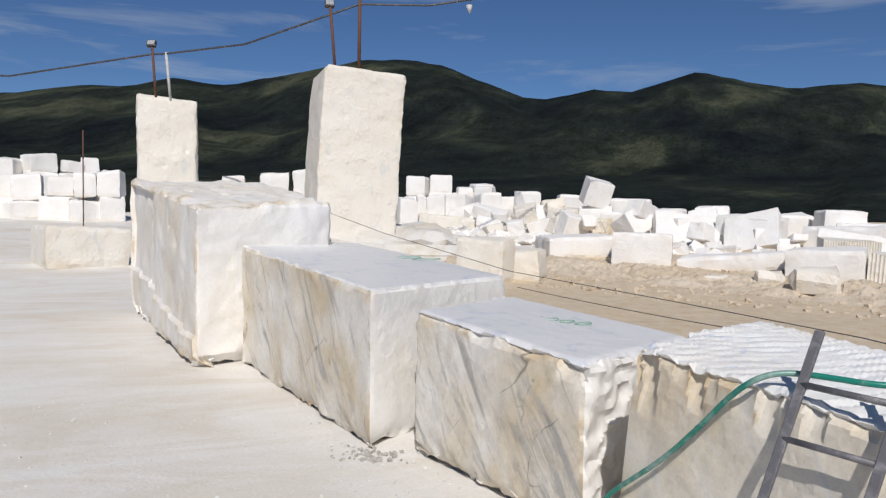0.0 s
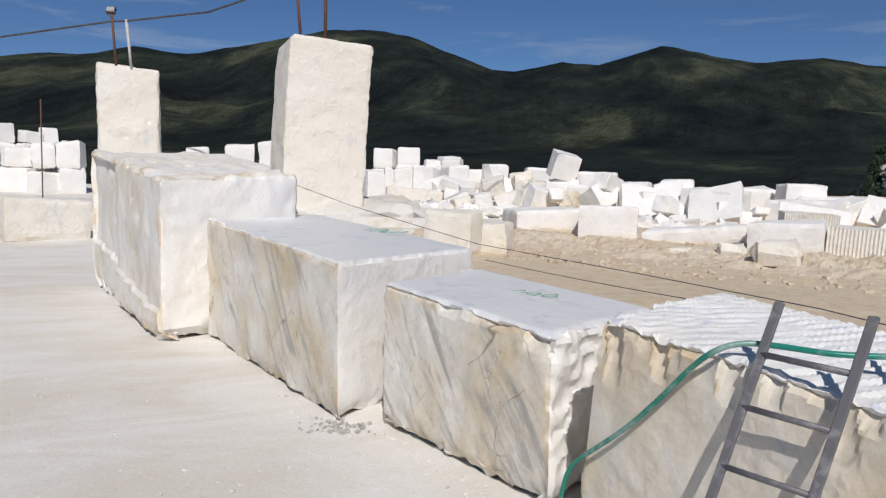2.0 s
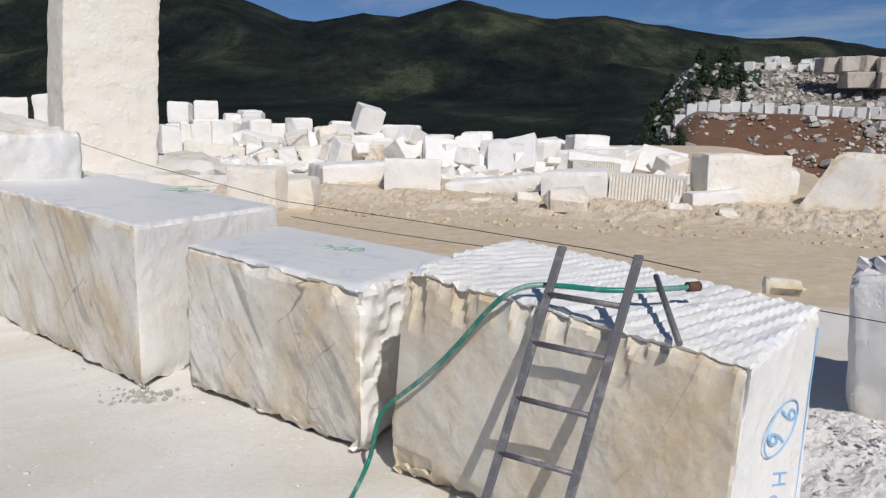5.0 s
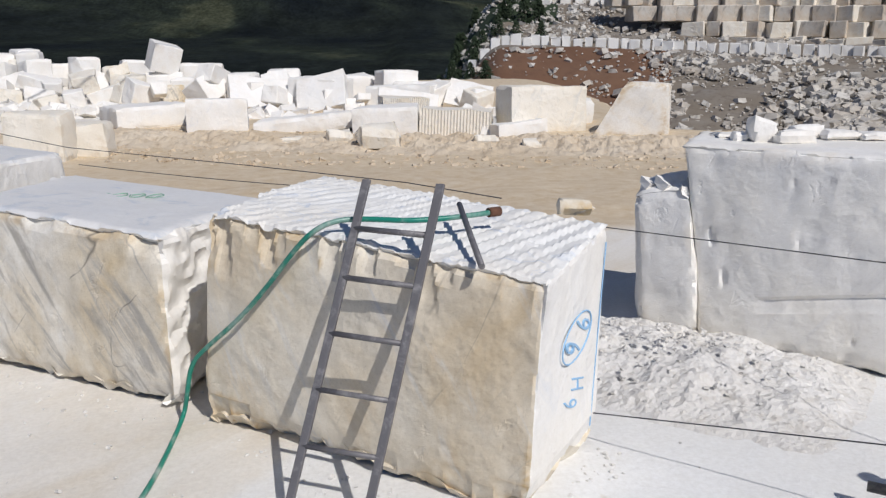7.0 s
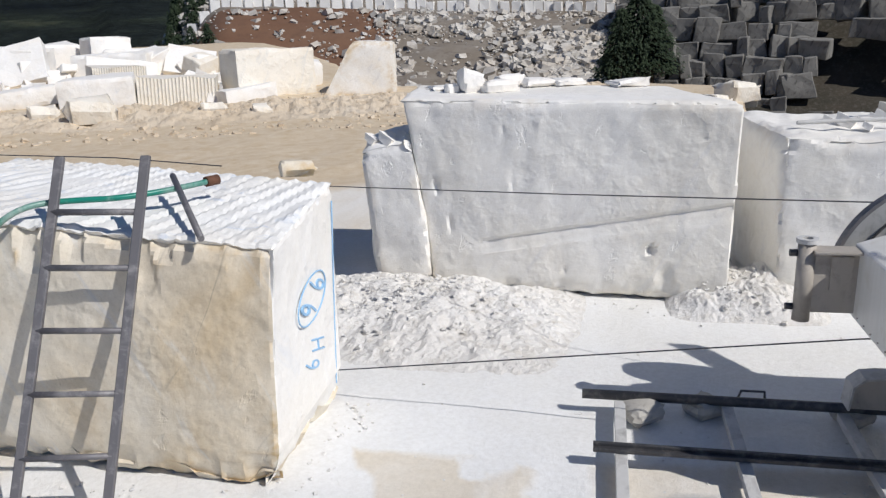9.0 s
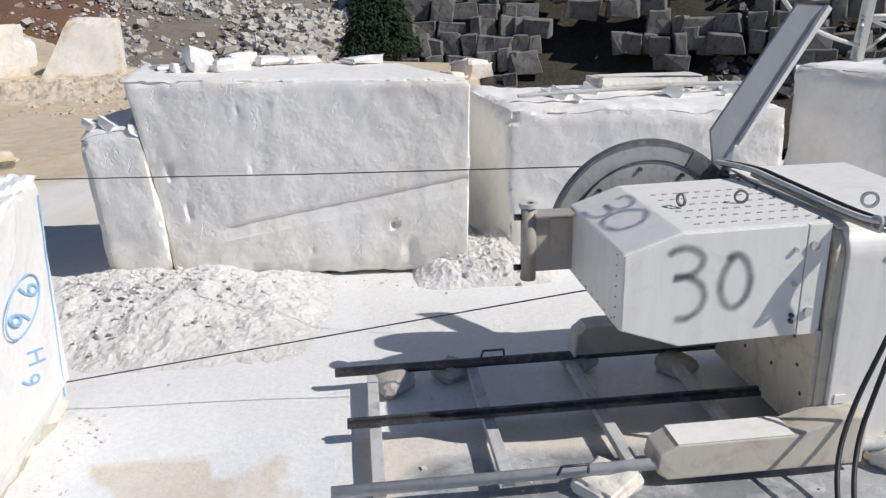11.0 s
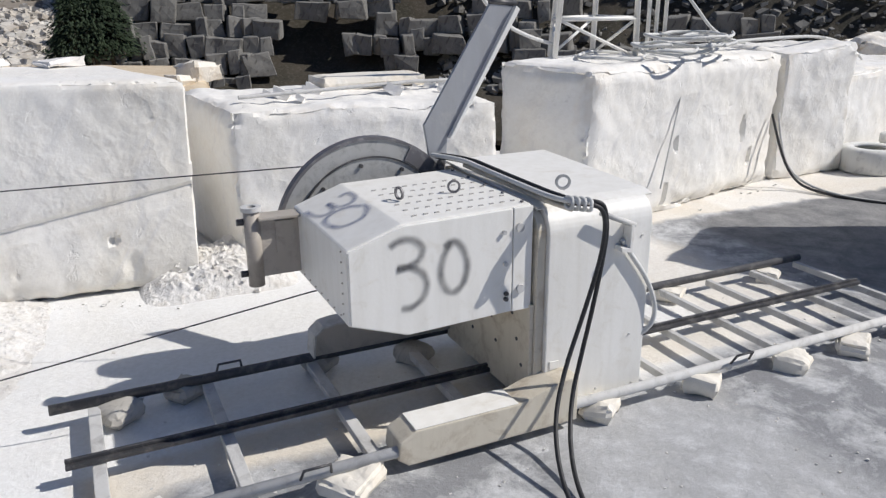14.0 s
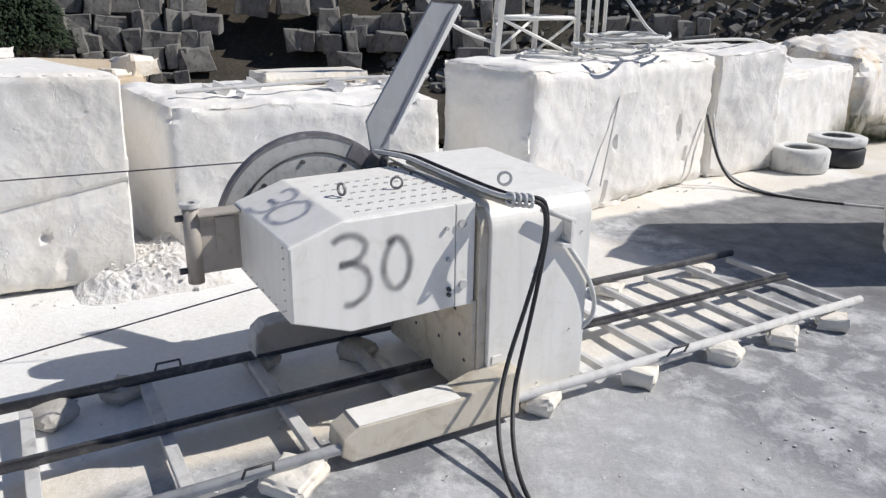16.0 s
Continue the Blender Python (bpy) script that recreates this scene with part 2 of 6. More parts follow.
        if flakes and ("front" in on or "top" in on):
            fw, fd, fl = flakes
            a = (p @ along) / fw + 0.7 * noise.noise(s * 2.3)
            cell = math.floor(a)
            rr = random.Random(cell * 31 + seed)
            far, deep = fl * (0.12 + 0.88 * rr.random() ** 1.6), fd * rr.uniform(0.25, 1.0)
            gone = (H - w * H) if "front" in on else 6.0 * j * W / n[1]
            deep *= 0.55 if "top" in on else 1.0
            if gone < far:
                dv -= deep * max(0.0, 1 - (2 * (a - cell) - 1) ** 2) ** 0.5 * (1 - gone / far) ** 0.7
        if under and "top" not in on and w * H < 0.22:
            dv -= under * (1 - w * H / 0.22) ** 2 * (0.6 + 1.2 * noise.noise(Vector((s.x, s.y, 0)) * 1.9) + 0.6 * noise.noise(s * 7))
            a = (p @ along) / 0.16 + 0.8 * noise.noise(s * 2.0)
            cell = math.floor(a)
            rr = random.Random(cell * 17 + seed + 5)
            far = 0.05 + 0.2 * rr.random()
            if w * H < far:
                dv -= 0.8 * under * rr.uniform(0.2, 1.0) * max(0.0, 1 - (2 * (a - cell) - 1) ** 2) ** 0.5 * (1 - w * H / far) ** 0.6
        if detail and len(on) == 1:
            dv += detail(on[0], u if on[0] in ("front", "back", "top") else v, w, s)
        p = p + nn * dv
        if "bottom" in on:
            p.z = max(p.z, 0.0) if len(on) == 1 else max(0.0, lift * (0.4 + 1.6 * noise.noise(s * 2.2) + 0.8 * noise.noise(s * 8)))
        index[key] = len(verts)
        verts.append(p)
        return index[key]

    def face(f, *ids):
        faces.append(ids)
        mi.append(slots.index(mats.get(f, mat)))

    for i in range(n[0]):
        for k in range(n[2]):
            face("front", vert(i, 0, k), vert(i + 1, 0, k), vert(i + 1, 0, k + 1), vert(i, 0, k + 1))
            face("back", vert(i + 1, n[1], k), vert(i, n[1], k), vert(i, n[1], k + 1), vert(i + 1, n[1], k + 1))
        for j in range(n[1]):
            face("top", vert(i, j, n[2]), vert(i + 1, j, n[2]), vert(i + 1, j + 1, n[2]), vert(i, j + 1, n[2]))
            face("bottom", vert(i, j + 1, 0), vert(i + 1, j + 1, 0), vert(i + 1, j, 0), vert(i, j, 0))
    for j in range(n[1]):
        for k in range(n[2]):
            face("left", vert(0, j + 1, k), vert(0, j, k), vert(0, j, k + 1), vert(0, j + 1, k + 1))
            face("right", vert(n[0], j, k), vert(n[0], j + 1, k), vert(n[0], j + 1, k + 1), vert(n[0], j, k + 1))
    ob = mesh_object(name, verts, faces, mat, parent)
    for m in slots[1:]:
        ob.data.materials.append(m)
    ob.data.polygons.foreach_set("material_index", mi)
    ob.data.polygons.foreach_set("use_smooth", [True] * len(mi))
    ob.data.set_sharp_from_angle(angle=radians(crease))
    ob.location = (cx.x, cx.y, z0)
    return ob


# ---- small mesh builders ----
def part(name, bm, mat, parent=None, label=""):
    me = bpy.data.meshes.new(name)
    bm.to_mesh(me)
    bm.free()
    me.materials.append(mat)
    ob = new(name, me)
    ob.parent = parent
    return tagged(ob, label) if label else ob


def box(lo, hi, bevel=0.01, bm=None):
    own = bmesh.new()
    bmesh.ops.create_cube(own, size=1)
    for v in own.verts:
        v.co = Vector([lo[k] + (v.co[k] + 0.5) * (hi[k] - lo[k]) for k in range(3)])
    if bevel:
        bmesh.ops.bevel(own, geom=own.edges[:], offset=bevel, segments=2, affect="EDGES", profile=0.6)
    return own


def prism(profile, y0, y1, bevel=0.008):
    """A flat outline in x and z, drawn out from y0 to y1."""
    bm = bmesh.new()
    a = [bm.verts.new((x, y0, z)) for x, z in profile]
    b = [bm.verts.new((x, y1, z)) for x, z in profile]
    bm.faces.new(a)
    bm.faces.new(b[::-1])
    for i in range(len(a)):
        k = (i + 1) % len(a)
        bm.faces.new((a[k], a[i], b[i], b[k]))
    bmesh.ops.recalc_face_normals(bm, faces=bm.faces[:])
    if bevel:
        bmesh.ops.bevel(bm, geom=bm.edges[:], offset=bevel, segments=2, affect="EDGES", profile=0.6)
    return bm


def rod(p0, p1, r, n=12, r1=None):
    p0, p1 = Vector(p0), Vector(p1)
    bm = bmesh.new()
    bmesh.ops.create_cone(bm, cap_ends=True, segments=n, radius1=r, radius2=r if r1 is None else r1, depth=(p1 - p0).length)
    turn = (p1 - p0).to_track_quat("Z", "Y").to_matrix().to_4x4()
    bmesh.ops.transform(bm, matrix=Matrix.Translation((p0 + p1) / 2) @ turn, verts=bm.verts[:])
    for f in bm.faces:
        f.smooth = len(f.verts) == 4
    return bm


def ring(center, axis, r_out, r_in, depth, n=48):
    """A disc with a hole, round the axis."""
    bm = bmesh.new()
    loops = []
    for r, h in ((r_in, -depth / 2), (r_out, -depth / 2), (r_out, depth / 2), (r_in, depth / 2)):
        loops.append([bm.verts.new((r * math.cos(2 * math.pi * k / n), r * math.sin(2 * math.pi * k / n), h)) for k in range(n)])
    for a in range(4):
        b = (a + 1) % 4
        for k in range(n):
            m = (k + 1) % n
            bm.faces.new((loops[a][k], loops[a][m], loops[b][m], loops[b][k]))
    turn = Vector(axis).to_track_quat("Z", "Y").to_matrix().to_4x4()
    bmesh.ops.transform(bm, matrix=Matrix.Translation(center) @ turn, verts=bm.verts[:])
    bmesh.ops.recalc_face_normals(bm, faces=bm.faces[:])
    return bm


def cord(name, pts, r, mat, parent=None, label="", smooth=True, n=3):
    """A round cord, hose or wire along the points."""
    cu = bpy.data.curves.new(name, "CURVE")
    cu.dimensions, cu.bevel_depth, cu.bevel_resolution, cu.resolution_u = "3D", r, n, 8
    sp = cu.splines.new("NURBS" if smooth else "POLY")
    sp.points.add(len(pts) - 1)
    for p, q in zip(sp.points, pts):
        p.co = (*q, 1)
    if smooth:
        sp.use_endpoint_u, sp.order_u = True, 3
    cu.use_fill_caps = True
    ob0 = bpy.data.objects.new(name, cu)
    me = bpy.data.meshes.new_from_object(ob0)
    bpy.data.objects.remove(ob0)
    bpy.data.curves.remove(cu)
    me.name = name
    me.materials.clear()
    me.materials.append(mat)
    ob = new(name, me)
    ob.parent = parent
    return tagged(ob, label) if label else ob


def writing(name, text, size, mat, m, parent, thick=0.0006, weight=0.0):
    cu = bpy.data.curves.new(name, "FONT")
    cu.body, cu.size, cu.extrude, cu.offset, cu.align_x, cu.align_y = text, size, thick, weight, "CENTER", "CENTER"
    ob0 = bpy.data.objects.new(name, cu)
    me = bpy.data.meshes.new_from_object(ob0)
    bpy.data.objects.remove(ob0)
    bpy.data.curves.remove(cu)
    me.materials.clear()
    me.materials.append(mat)
    ob = new(name, me)
    ob.parent = parent
    ob.matrix_basis = m
    return ob


# ---- more materials ----
def painted(name, base, dirt, rough=0.5, metal=0.0, scale=6.0, amount=0.55):
    m, nt, b = material(name, rough, metal)
    d = ramp(nt, noise_node(nt, scale, 9, 0.7, distort=0.5), [(amount, (0, 0, 0)), (amount + 0.2, (1, 1, 1))])
    col = mix(nt, d, base, dirt)
    st = noise_node(nt, 5, 6, 0.6, stretch=((3.0, 3.0, 0.3), (0, 0, 0)))
    col = mix(nt, 0.25, col, ramp(nt, st, [(0.35, (0.75, 0.73, 0.68)), (0.6, (1, 1, 1))]), "MULTIPLY")
    nt.links.new(col, b.inputs["Base Color"])
    bump(nt, b, [(noise_node(nt, 35, 5, 0.6), 0.0015)])
    return m


M_PAINT = painted("dusty_white_paint", (0.86, 0.845, 0.80), (0.74, 0.705, 0.63), 0.5)
M_CREAMPAINT = painted("stained_cream_paint", (0.66, 0.605, 0.50), (0.45, 0.38, 0.29), 0.65, 0.0, 7, 0.5)
M_NOSE = painted("bare_dusty_steel", (0.46, 0.42, 0.37), (0.34, 0.30, 0.26), 0.6, 0.1, 8, 0.5)
M_GREYPAINT = painted("grey_sheet_steel", (0.36, 0.37, 0.39), (0.45, 0.45, 0.44), 0.45)
M_SLOT = painted("dusty_slot_shadow_steel", (0.40, 0.39, 0.37), (0.5, 0.49, 0.46), 0.8)
M_STEEL = painted("dark_oiled_steel", (0.07, 0.07, 0.075), (0.2, 0.19, 0.18), 0.5, 0.4, 9, 0.5)
M_DUSTSTEEL = painted("dust_coated_steel", (0.58, 0.575, 0.56), (0.38, 0.37, 0.36), 0.75, 0.0, 7, 0.5)
M_LADDER = painted("weathered_grey_steel", (0.17, 0.165, 0.175), (0.34, 0.33, 0.33), 0.55, 0.3, 10, 0.5)
M_WHEEL = painted("worn_wheel_steel", (0.44, 0.44, 0.43), (0.30, 0.30, 0.29), 0.6, 0.1, 16, 0.5)
M_RUBBER = painted("black_rubber", (0.025, 0.025, 0.027), (0.09, 0.09, 0.09), 0.55, 0.0, 12, 0.55)
M_DUSTRUBBER = painted("marble_dusted_rubber", (0.66, 0.66, 0.64), (0.25, 0.25, 0.25), 0.9, 0.0, 6, 0.55)
M_HOSE = painted("green_hose", (0.012, 0.22, 0.16), (0.42, 0.50, 0.46), 0.35, 0.0, 3, 0.48)
M_RUST = painted("rusty_pipe", (0.16, 0.075, 0.045), (0.08, 0.045, 0.035), 0.8, 0.2, 9, 0.5)
M_WIRE = painted("diamond_wire", (0.06, 0.06, 0.065), (0.16, 0.16, 0.16), 0.5, 0.3, 40, 0.5)
M_BLUE, _nt, _b = material("blue_marker_paint", 0.6)
_b.inputs["Base Color"].default_value = (0.30, 0.52, 0.76, 1)
M_GREEN, _nt, _b = material("green_marker_paint", 0.6)
_b.inputs["Base Color"].default_value = (0.24, 0.44, 0.32, 1)


M_SCREE = earth("grey_scree", (0.19, 0.155, 0.115), (0.25, 0.225, 0.195), (0.135, 0.105, 0.08), 0.95, 0.5)
M_SCREESTONE = marble("scree_stone", (0.64, 0.62, 0.58), (0.48, 0.43, 0.37), (0.36, 0.34, 0.31), 0.52, 0.5, 0.9)
M_RUBBLE = earth("crushed_marble", (0.74, 0.715, 0.675), (0.80, 0.785, 0.76), (0.62, 0.58, 0.52), 0.95, 3.0)
M_REDSOIL = earth("red_brown_soil", (0.15, 0.075, 0.042), (0.18, 0.10, 0.06), (0.12, 0.065, 0.04), 0.95, 0.5)
M_CLIFF = marble("quarry_face_marble", (0.60, 0.57, 0.52), (0.50, 0.38, 0.26), (0.38, 0.35, 0.31), 0.54, 0.5)
M_BRUSH = earth("dark_brush_and_litter", (0.030, 0.028, 0.018), (0.055, 0.045, 0.032), (0.10, 0.09, 0.075), 0.95, 2.0)
M_DARKROCK = marble("weathered_grey_rock", (0.23, 0.225, 0.21), (0.15, 0.143, 0.13), (0.10, 0.096, 0.088), 0.55, 1.3, 0.9)
M_LEAF = earth("dark_conifer_needles", (0.018, 0.034, 0.014), (0.03, 0.05, 0.02), (0.012, 0.02, 0.01), 0.9, 1.0)
M_GRASS = earth("dry_grass", (0.09, 0.13, 0.04), (0.16, 0.17, 0.07), (0.06, 0.09, 0.03), 0.9, 1.0)
M_BARK = earth("dark_bark", (0.05, 0.04, 0.03), (0.07, 0.055, 0.04), (0.03, 0.025, 0.02), 0.95, 2.0)
M_DUSTROCK = marble("dusty_grey_stone", (0.50, 0.48, 0.44), (0.40, 0.37, 0.32), (0.32, 0.30, 0.27), 0.55, 3.0, 0.9)
M_WATER, _nt, _b = material("milky_pool_water", 0.08)
_b.inputs["Base Color"].default_value = (0.42, 0.50, 0.46, 1)


def valley_material():
    m, nt, b = material("forested_valley", 1.0)
    big = noise_node(nt, 0.0042, 7, 0.62, distort=0.5, stretch=((1.0, 0.42, 1.0), (0, 0, 0)))
    # Broad tones stand in for cloud shadow; the darkest are blued for haze.
    col = ramp(nt, big, [(0.36, (0.012, 0.016, 0.020)), (0.5, (0.024, 0.030, 0.028)), (0.57, (0.036, 0.045, 0.036)), (0.65, (0.085, 0.092, 0.063))])
    mid = noise_node(nt, 0.024, 8, 0.7, stretch=((1.0, 0.4, 1.0), (0, 0, 0)))
    col = mix(nt, 0.75, col, ramp(nt, mid, [(0.32, (0.30, 0.32, 0.30)), (0.6, (1.0, 1.0, 1.0))]), "MULTIPLY")
    fine = noise_node(nt, 0.18, 6, 0.75, stretch=((1.0, 0.45, 1.0), (0, 0, 0)))
    col = mix(nt, 0.8, col, ramp(nt, fine, [(0.35, (0.35, 0.38, 0.33)), (0.65, (1.35, 1.35, 1.25))]), "MULTIPLY")
    nt.links.new(col, b.inputs["Base Color"])
    b.inputs["Specular IOR Level"].default_value = 0.05
    bump(nt, b, [(mid, 12.0), (fine, 3.0)])
    return m


M_VALLEY = valley_material()


def yard_material():
    """Trodden marble dust: sandy soil, white slurry and grey slurry lie in their own zones, with ragged borders; a
    fourth zone paints shade on the floor.
    """
    m, nt, b = material("quarry_yard", 0.9)
    at = nt.nodes.new("ShaderNodeAttribute")
    at.attribute_name = "zone"
    sep = nt.nodes.new("ShaderNodeSeparateColor")
    nt.links.new(at.outputs["Color"], sep.inputs[0])
    n1 = noise_node(nt, 0.55, 8, 0.65, distort=0.5)
    n2 = noise_node(nt, 3.2, 9, 0.7, distort=0.3)
    n3 = noise_node(nt, 28, 7, 0.75)
    base = mix(nt, ramp(nt, n1, [(0.36, (0, 0, 0)), (0.64, (1, 1, 1))]), (0.74, 0.67, 0.56), (0.82, 0.79, 0.735))
    streak = noise_node(nt, 0.8, 8, 0.62, distort=1.0, stretch=((0.45, 1.3, 1.0), (0, 0, 38)))
    base = mix(nt, ramp(nt, streak, [(0.44, (0, 0, 0)), (0.68, (1, 1, 1))]), base, (0.87, 0.845, 0.80))

    def edge(sock, lo=0.35, hi=0.6):
        a = nt.nodes.new("ShaderNodeMath")
        a.operation = "ADD"
        nt.links.new(sock, a.inputs[0])
        s2 = nt.nodes.new("ShaderNodeMath")
        s2.operation = "MULTIPLY_ADD"
        s2.inputs[1].default_value, s2.inputs[2].default_value = 0.5, -0.25
        nt.links.new(n2, s2.inputs[0])
        nt.links.new(s2.outputs[0], a.inputs[1])
        return ramp(nt, a.outputs[0], [(lo, (0, 0, 0)), (hi, (1, 1, 1))])

    soil = mix(nt, ramp(nt, n2, [(0.35, (0, 0, 0)), (0.65, (1, 1, 1))]), (0.60, 0.465, 0.30), (0.72, 0.615, 0.47))
    white = mix(nt, ramp(nt, n1, [(0.4, (0, 0, 0)), (0.6, (1, 1, 1))]), (0.87, 0.87, 0.86), (0.83, 0.82, 0.79))
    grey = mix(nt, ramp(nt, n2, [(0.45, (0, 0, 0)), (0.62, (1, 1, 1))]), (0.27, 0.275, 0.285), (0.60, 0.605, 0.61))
    col = mix(nt, edge(sep.outputs[0]), base, soil)
    col = mix(nt, edge(sep.outputs[2]), col, white)
    col = mix(nt, edge(sep.outputs[1]), col, grey)
    # The alpha zone darkens the floor to deepen the tall block's cast shadow.
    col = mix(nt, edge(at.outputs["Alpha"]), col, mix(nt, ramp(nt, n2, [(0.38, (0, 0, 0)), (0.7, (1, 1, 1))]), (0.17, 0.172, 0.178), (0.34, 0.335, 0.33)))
    col = mix(nt, 0.34, col, ramp(nt, n3, [(0.3, (0.62, 0.6, 0.56)), (0.62, (1, 1, 1))]), "MULTIPLY")
    nt.links.new(col, b.inputs["Base Color"])
    # Roughness only: the wet streaks are smoother than the dry dust.
    wet_and_shade = ramp(nt, streak, [(0.50, (0.9, 0.9, 0.9)), (0.70, (0.62, 0.62, 0.62))])
    nt.links.new(wet_and_shade, b.inputs["Roughness"])
    bump(nt, b, [(n2, 0.02), (n3, 0.008)])
    return m


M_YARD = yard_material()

# ---- ground and distance ----
RIDGE = [(-180, 3), (0, 3), (45, 4.0), (61.8, 4.8), (65.6, 5.3), (69.8, 6.27), (73.3, 6.21), (79.7, 7.37), (83.2, 8.08), (87.2, 7.93), (89.7, 8.41), (93.2, 9.31),
         (97.6, 8.02), (100.4, 8.26), (103.4, 7.58), (105.2, 7.71), (108.1, 8.78), (111.4, 10.03), (114.7, 10.37), (117.2, 10.22), (123.6, 8.8), (126.8, 8.07),
         (130.5, 8.42), (132.7, 7.72), (136.5, 7.45), (140.8, 6.59), (180, 4), (270, 3)]


def smooth01(v):
    v = min(max(v, 0.0), 1.0)
    return v * v * (3 - 2 * v)


def yard_zone(x, y):
    """How much sandy soil, grey slurry, white slurry and painted shade lies at a place of the yard."""
    d, az = math.hypot(x, y), math.degrees(math.atan2(y, x))
    n = noise.noise(Vector((x * 0.25, y * 0.25, 3)))
    soil = smooth01((y - 9.5 + 0.25 * x + 1.5 * n) / 4) * smooth01((x + 9) / 4) if az < 150 else 0
    u, v = (x - 4.41) * 0.767 - (y - 0.11) * 0.642, (x - 4.41) * 0.642 + (y - 0.11) * 0.767
    grey = smooth01((0.5 - v + 0.3 * n) / 0.4) * smooth01((u + 2.9 + 0.5 * n) / 0.6) * smooth01((6.0 - x) / 2.5 + 1.2) * smooth01((x + 0.3 * n) / 1.5)
    near = grey * smooth01((2.6 - u) / 1.2) * smooth01((0.5 - v) / 0.3 + u + 0.8)
    gravel = grey * smooth01((-0.6 - u) / 0.6) * smooth01((v + 0.7) / 0.3)
    grey = 0.55 * grey + 0.18 * gravel + 0.25 * grey * smooth01((u - 0.2) / 1.0)
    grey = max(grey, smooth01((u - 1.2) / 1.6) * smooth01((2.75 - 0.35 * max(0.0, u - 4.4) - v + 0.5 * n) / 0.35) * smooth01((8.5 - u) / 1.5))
    white = smooth01((v - 0.38 + 0.3 * n) / 0.3) * smooth01((3.6 - v) / 0.8) * smooth01((u + 4.6) / 0.5) * smooth01((1.6 - u) / 0.8)
    m = noise.fractal(Vector((x, y, 8)) * 1.6, 1, 2, 4)
    tan = max(0.0, 0.8 + 0.9 * m - ((x - 1.75) / 0.6) ** 2 - ((y - 2.7) / 0.85) ** 2) + max(0.0, 1 - ((x + 3.6) / 1.5) ** 2 - ((y - 5.6) / 0.9) ** 2)
    white = max(white, 0.9 * smooth01((u + 6.2) / 0.6) * smooth01((-2.6 - u) / 0.5) * smooth01((v + 1.1) / 0.6) * smooth01((3.4 - v) / 0.8) * (1 - smooth01(tan * 1.5)))
    soil = max(soil, 0.30 * smooth01(tan * 1.2))
    # Painted shade: darker floor beyond the rails, round the tall block's cast shadow.
    wet_and_shade = smooth01((u - 2.2 + 0.4 * n) / 0.8) * smooth01((2.7 - v) / 0.4)
    return soil, grey, max(white, 0.8 * near), wet_and_shade


def ground_sheet():
    rs, r = [], 0.4
    while r < 4600:
        rs.append(r)
        r *= 1.032 if r < 60 else 1.05
    naz = 420
    pa, pe = zip(*RIDGE)
    verts, faces, zone = [(0, 0, 0)], [], [(0, 0, 0, 0)]
    for r in rs:
        for k in range(naz):
            a = 2 * math.pi * k / naz
            x, y = r * math.cos(a), r * math.sin(a)
            deg = math.degrees(a)
            deg = deg - 360 if deg > 270 else deg
            z = ground_z(x, y)
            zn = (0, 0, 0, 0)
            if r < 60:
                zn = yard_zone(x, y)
                if r > 1.5:
                    z += zn[0] * (0.05 * noise.fractal(Vector((x, y, 0)) * 0.9, 1, 2, 4) + 0.05 * max(0, noise.noise(Vector((x * 0.5, y * 2.2, 1)))))
                    z += 0.012 * noise.fractal(Vector((x, y, 5)) * 1.7, 1, 2, 3)
            edge = 24.0 + 26.0 * smooth01((deg - 64) / 12) if -60 < deg < 90 else 50.0
            brink = smooth01((deg - 10) / 6) * smooth01((41 - deg) / 5) if -60 < deg < 90 else 0.0
            edge -= 13.0 * brink
            if r > edge:
                f = smooth01((r - edge) / (16 - 9 * brink))
                low = -9 if -40 < deg < 84 else -14
                z = z * (1 - f) + low * f
                if r > 120:
                    z = low + 42 * smooth01((r - 120) / 900)
                    top = 2.2 + min(r, 2500) * math.tan(radians(float(np.interp(deg, pa, pe))))
                    m = smooth01((r - 850) / 1650)
                    ridge = 0.14 * noise.fractal(Vector((x, y, 0)) * 0.0035, 1, 2, 5) * 4 * m * (1 - m)
                    z += (top - z) * min(1.0, max(0, m + ridge)) + 5 * m * noise.fractal(Vector((x, y, 0)) * 0.02, 1, 2, 3) + 110 * m * (1 - m) * (abs(noise.noise(Vector((x * 0.0022, y * 0.0022, 2)))) - 0.25 + 0.4 * noise.fractal(Vector((x, y, 6)) * 0.006, 1, 2, 3))
            verts.append((x, y, z))
            zone.append(zn)
    for k in range(naz):
        faces.append((0, 1 + k, 1 + (k + 1) % naz))
    for i in range(1, len(rs)):
        o, p = 1 + (i - 1) * naz, 1 + i * naz
        for k in range(naz):
            b = (k + 1) % naz
            faces.append((o + k, p + k, p + b, o + b))
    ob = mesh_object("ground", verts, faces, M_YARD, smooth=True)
    ob.data.materials.append(M_VALLEY)
    far = naz * sum(1 for r in rs if r < 56)
    ob.data.polygons.foreach_set("material_index", [1 if i > far else 0 for i in range(len(ob.data.polygons))])
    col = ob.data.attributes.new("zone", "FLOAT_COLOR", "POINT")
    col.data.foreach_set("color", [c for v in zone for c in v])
    return tagged(ob, "pale quarry yard falling away to a forested valley and hills", "ground", kind="structure")


ground_sheet()


# ---- hillside with terraces ----
HILL = [(30, -11), (40, -7), (50, -3.6), (55, -2.4), (73, 3.0), (78, 3.25), (82, 4.6), (92, 8.6), (97, 8.8), (110, 9.0), (140, 8), (220, 6)]
HR, HZ = zip(*HILL)


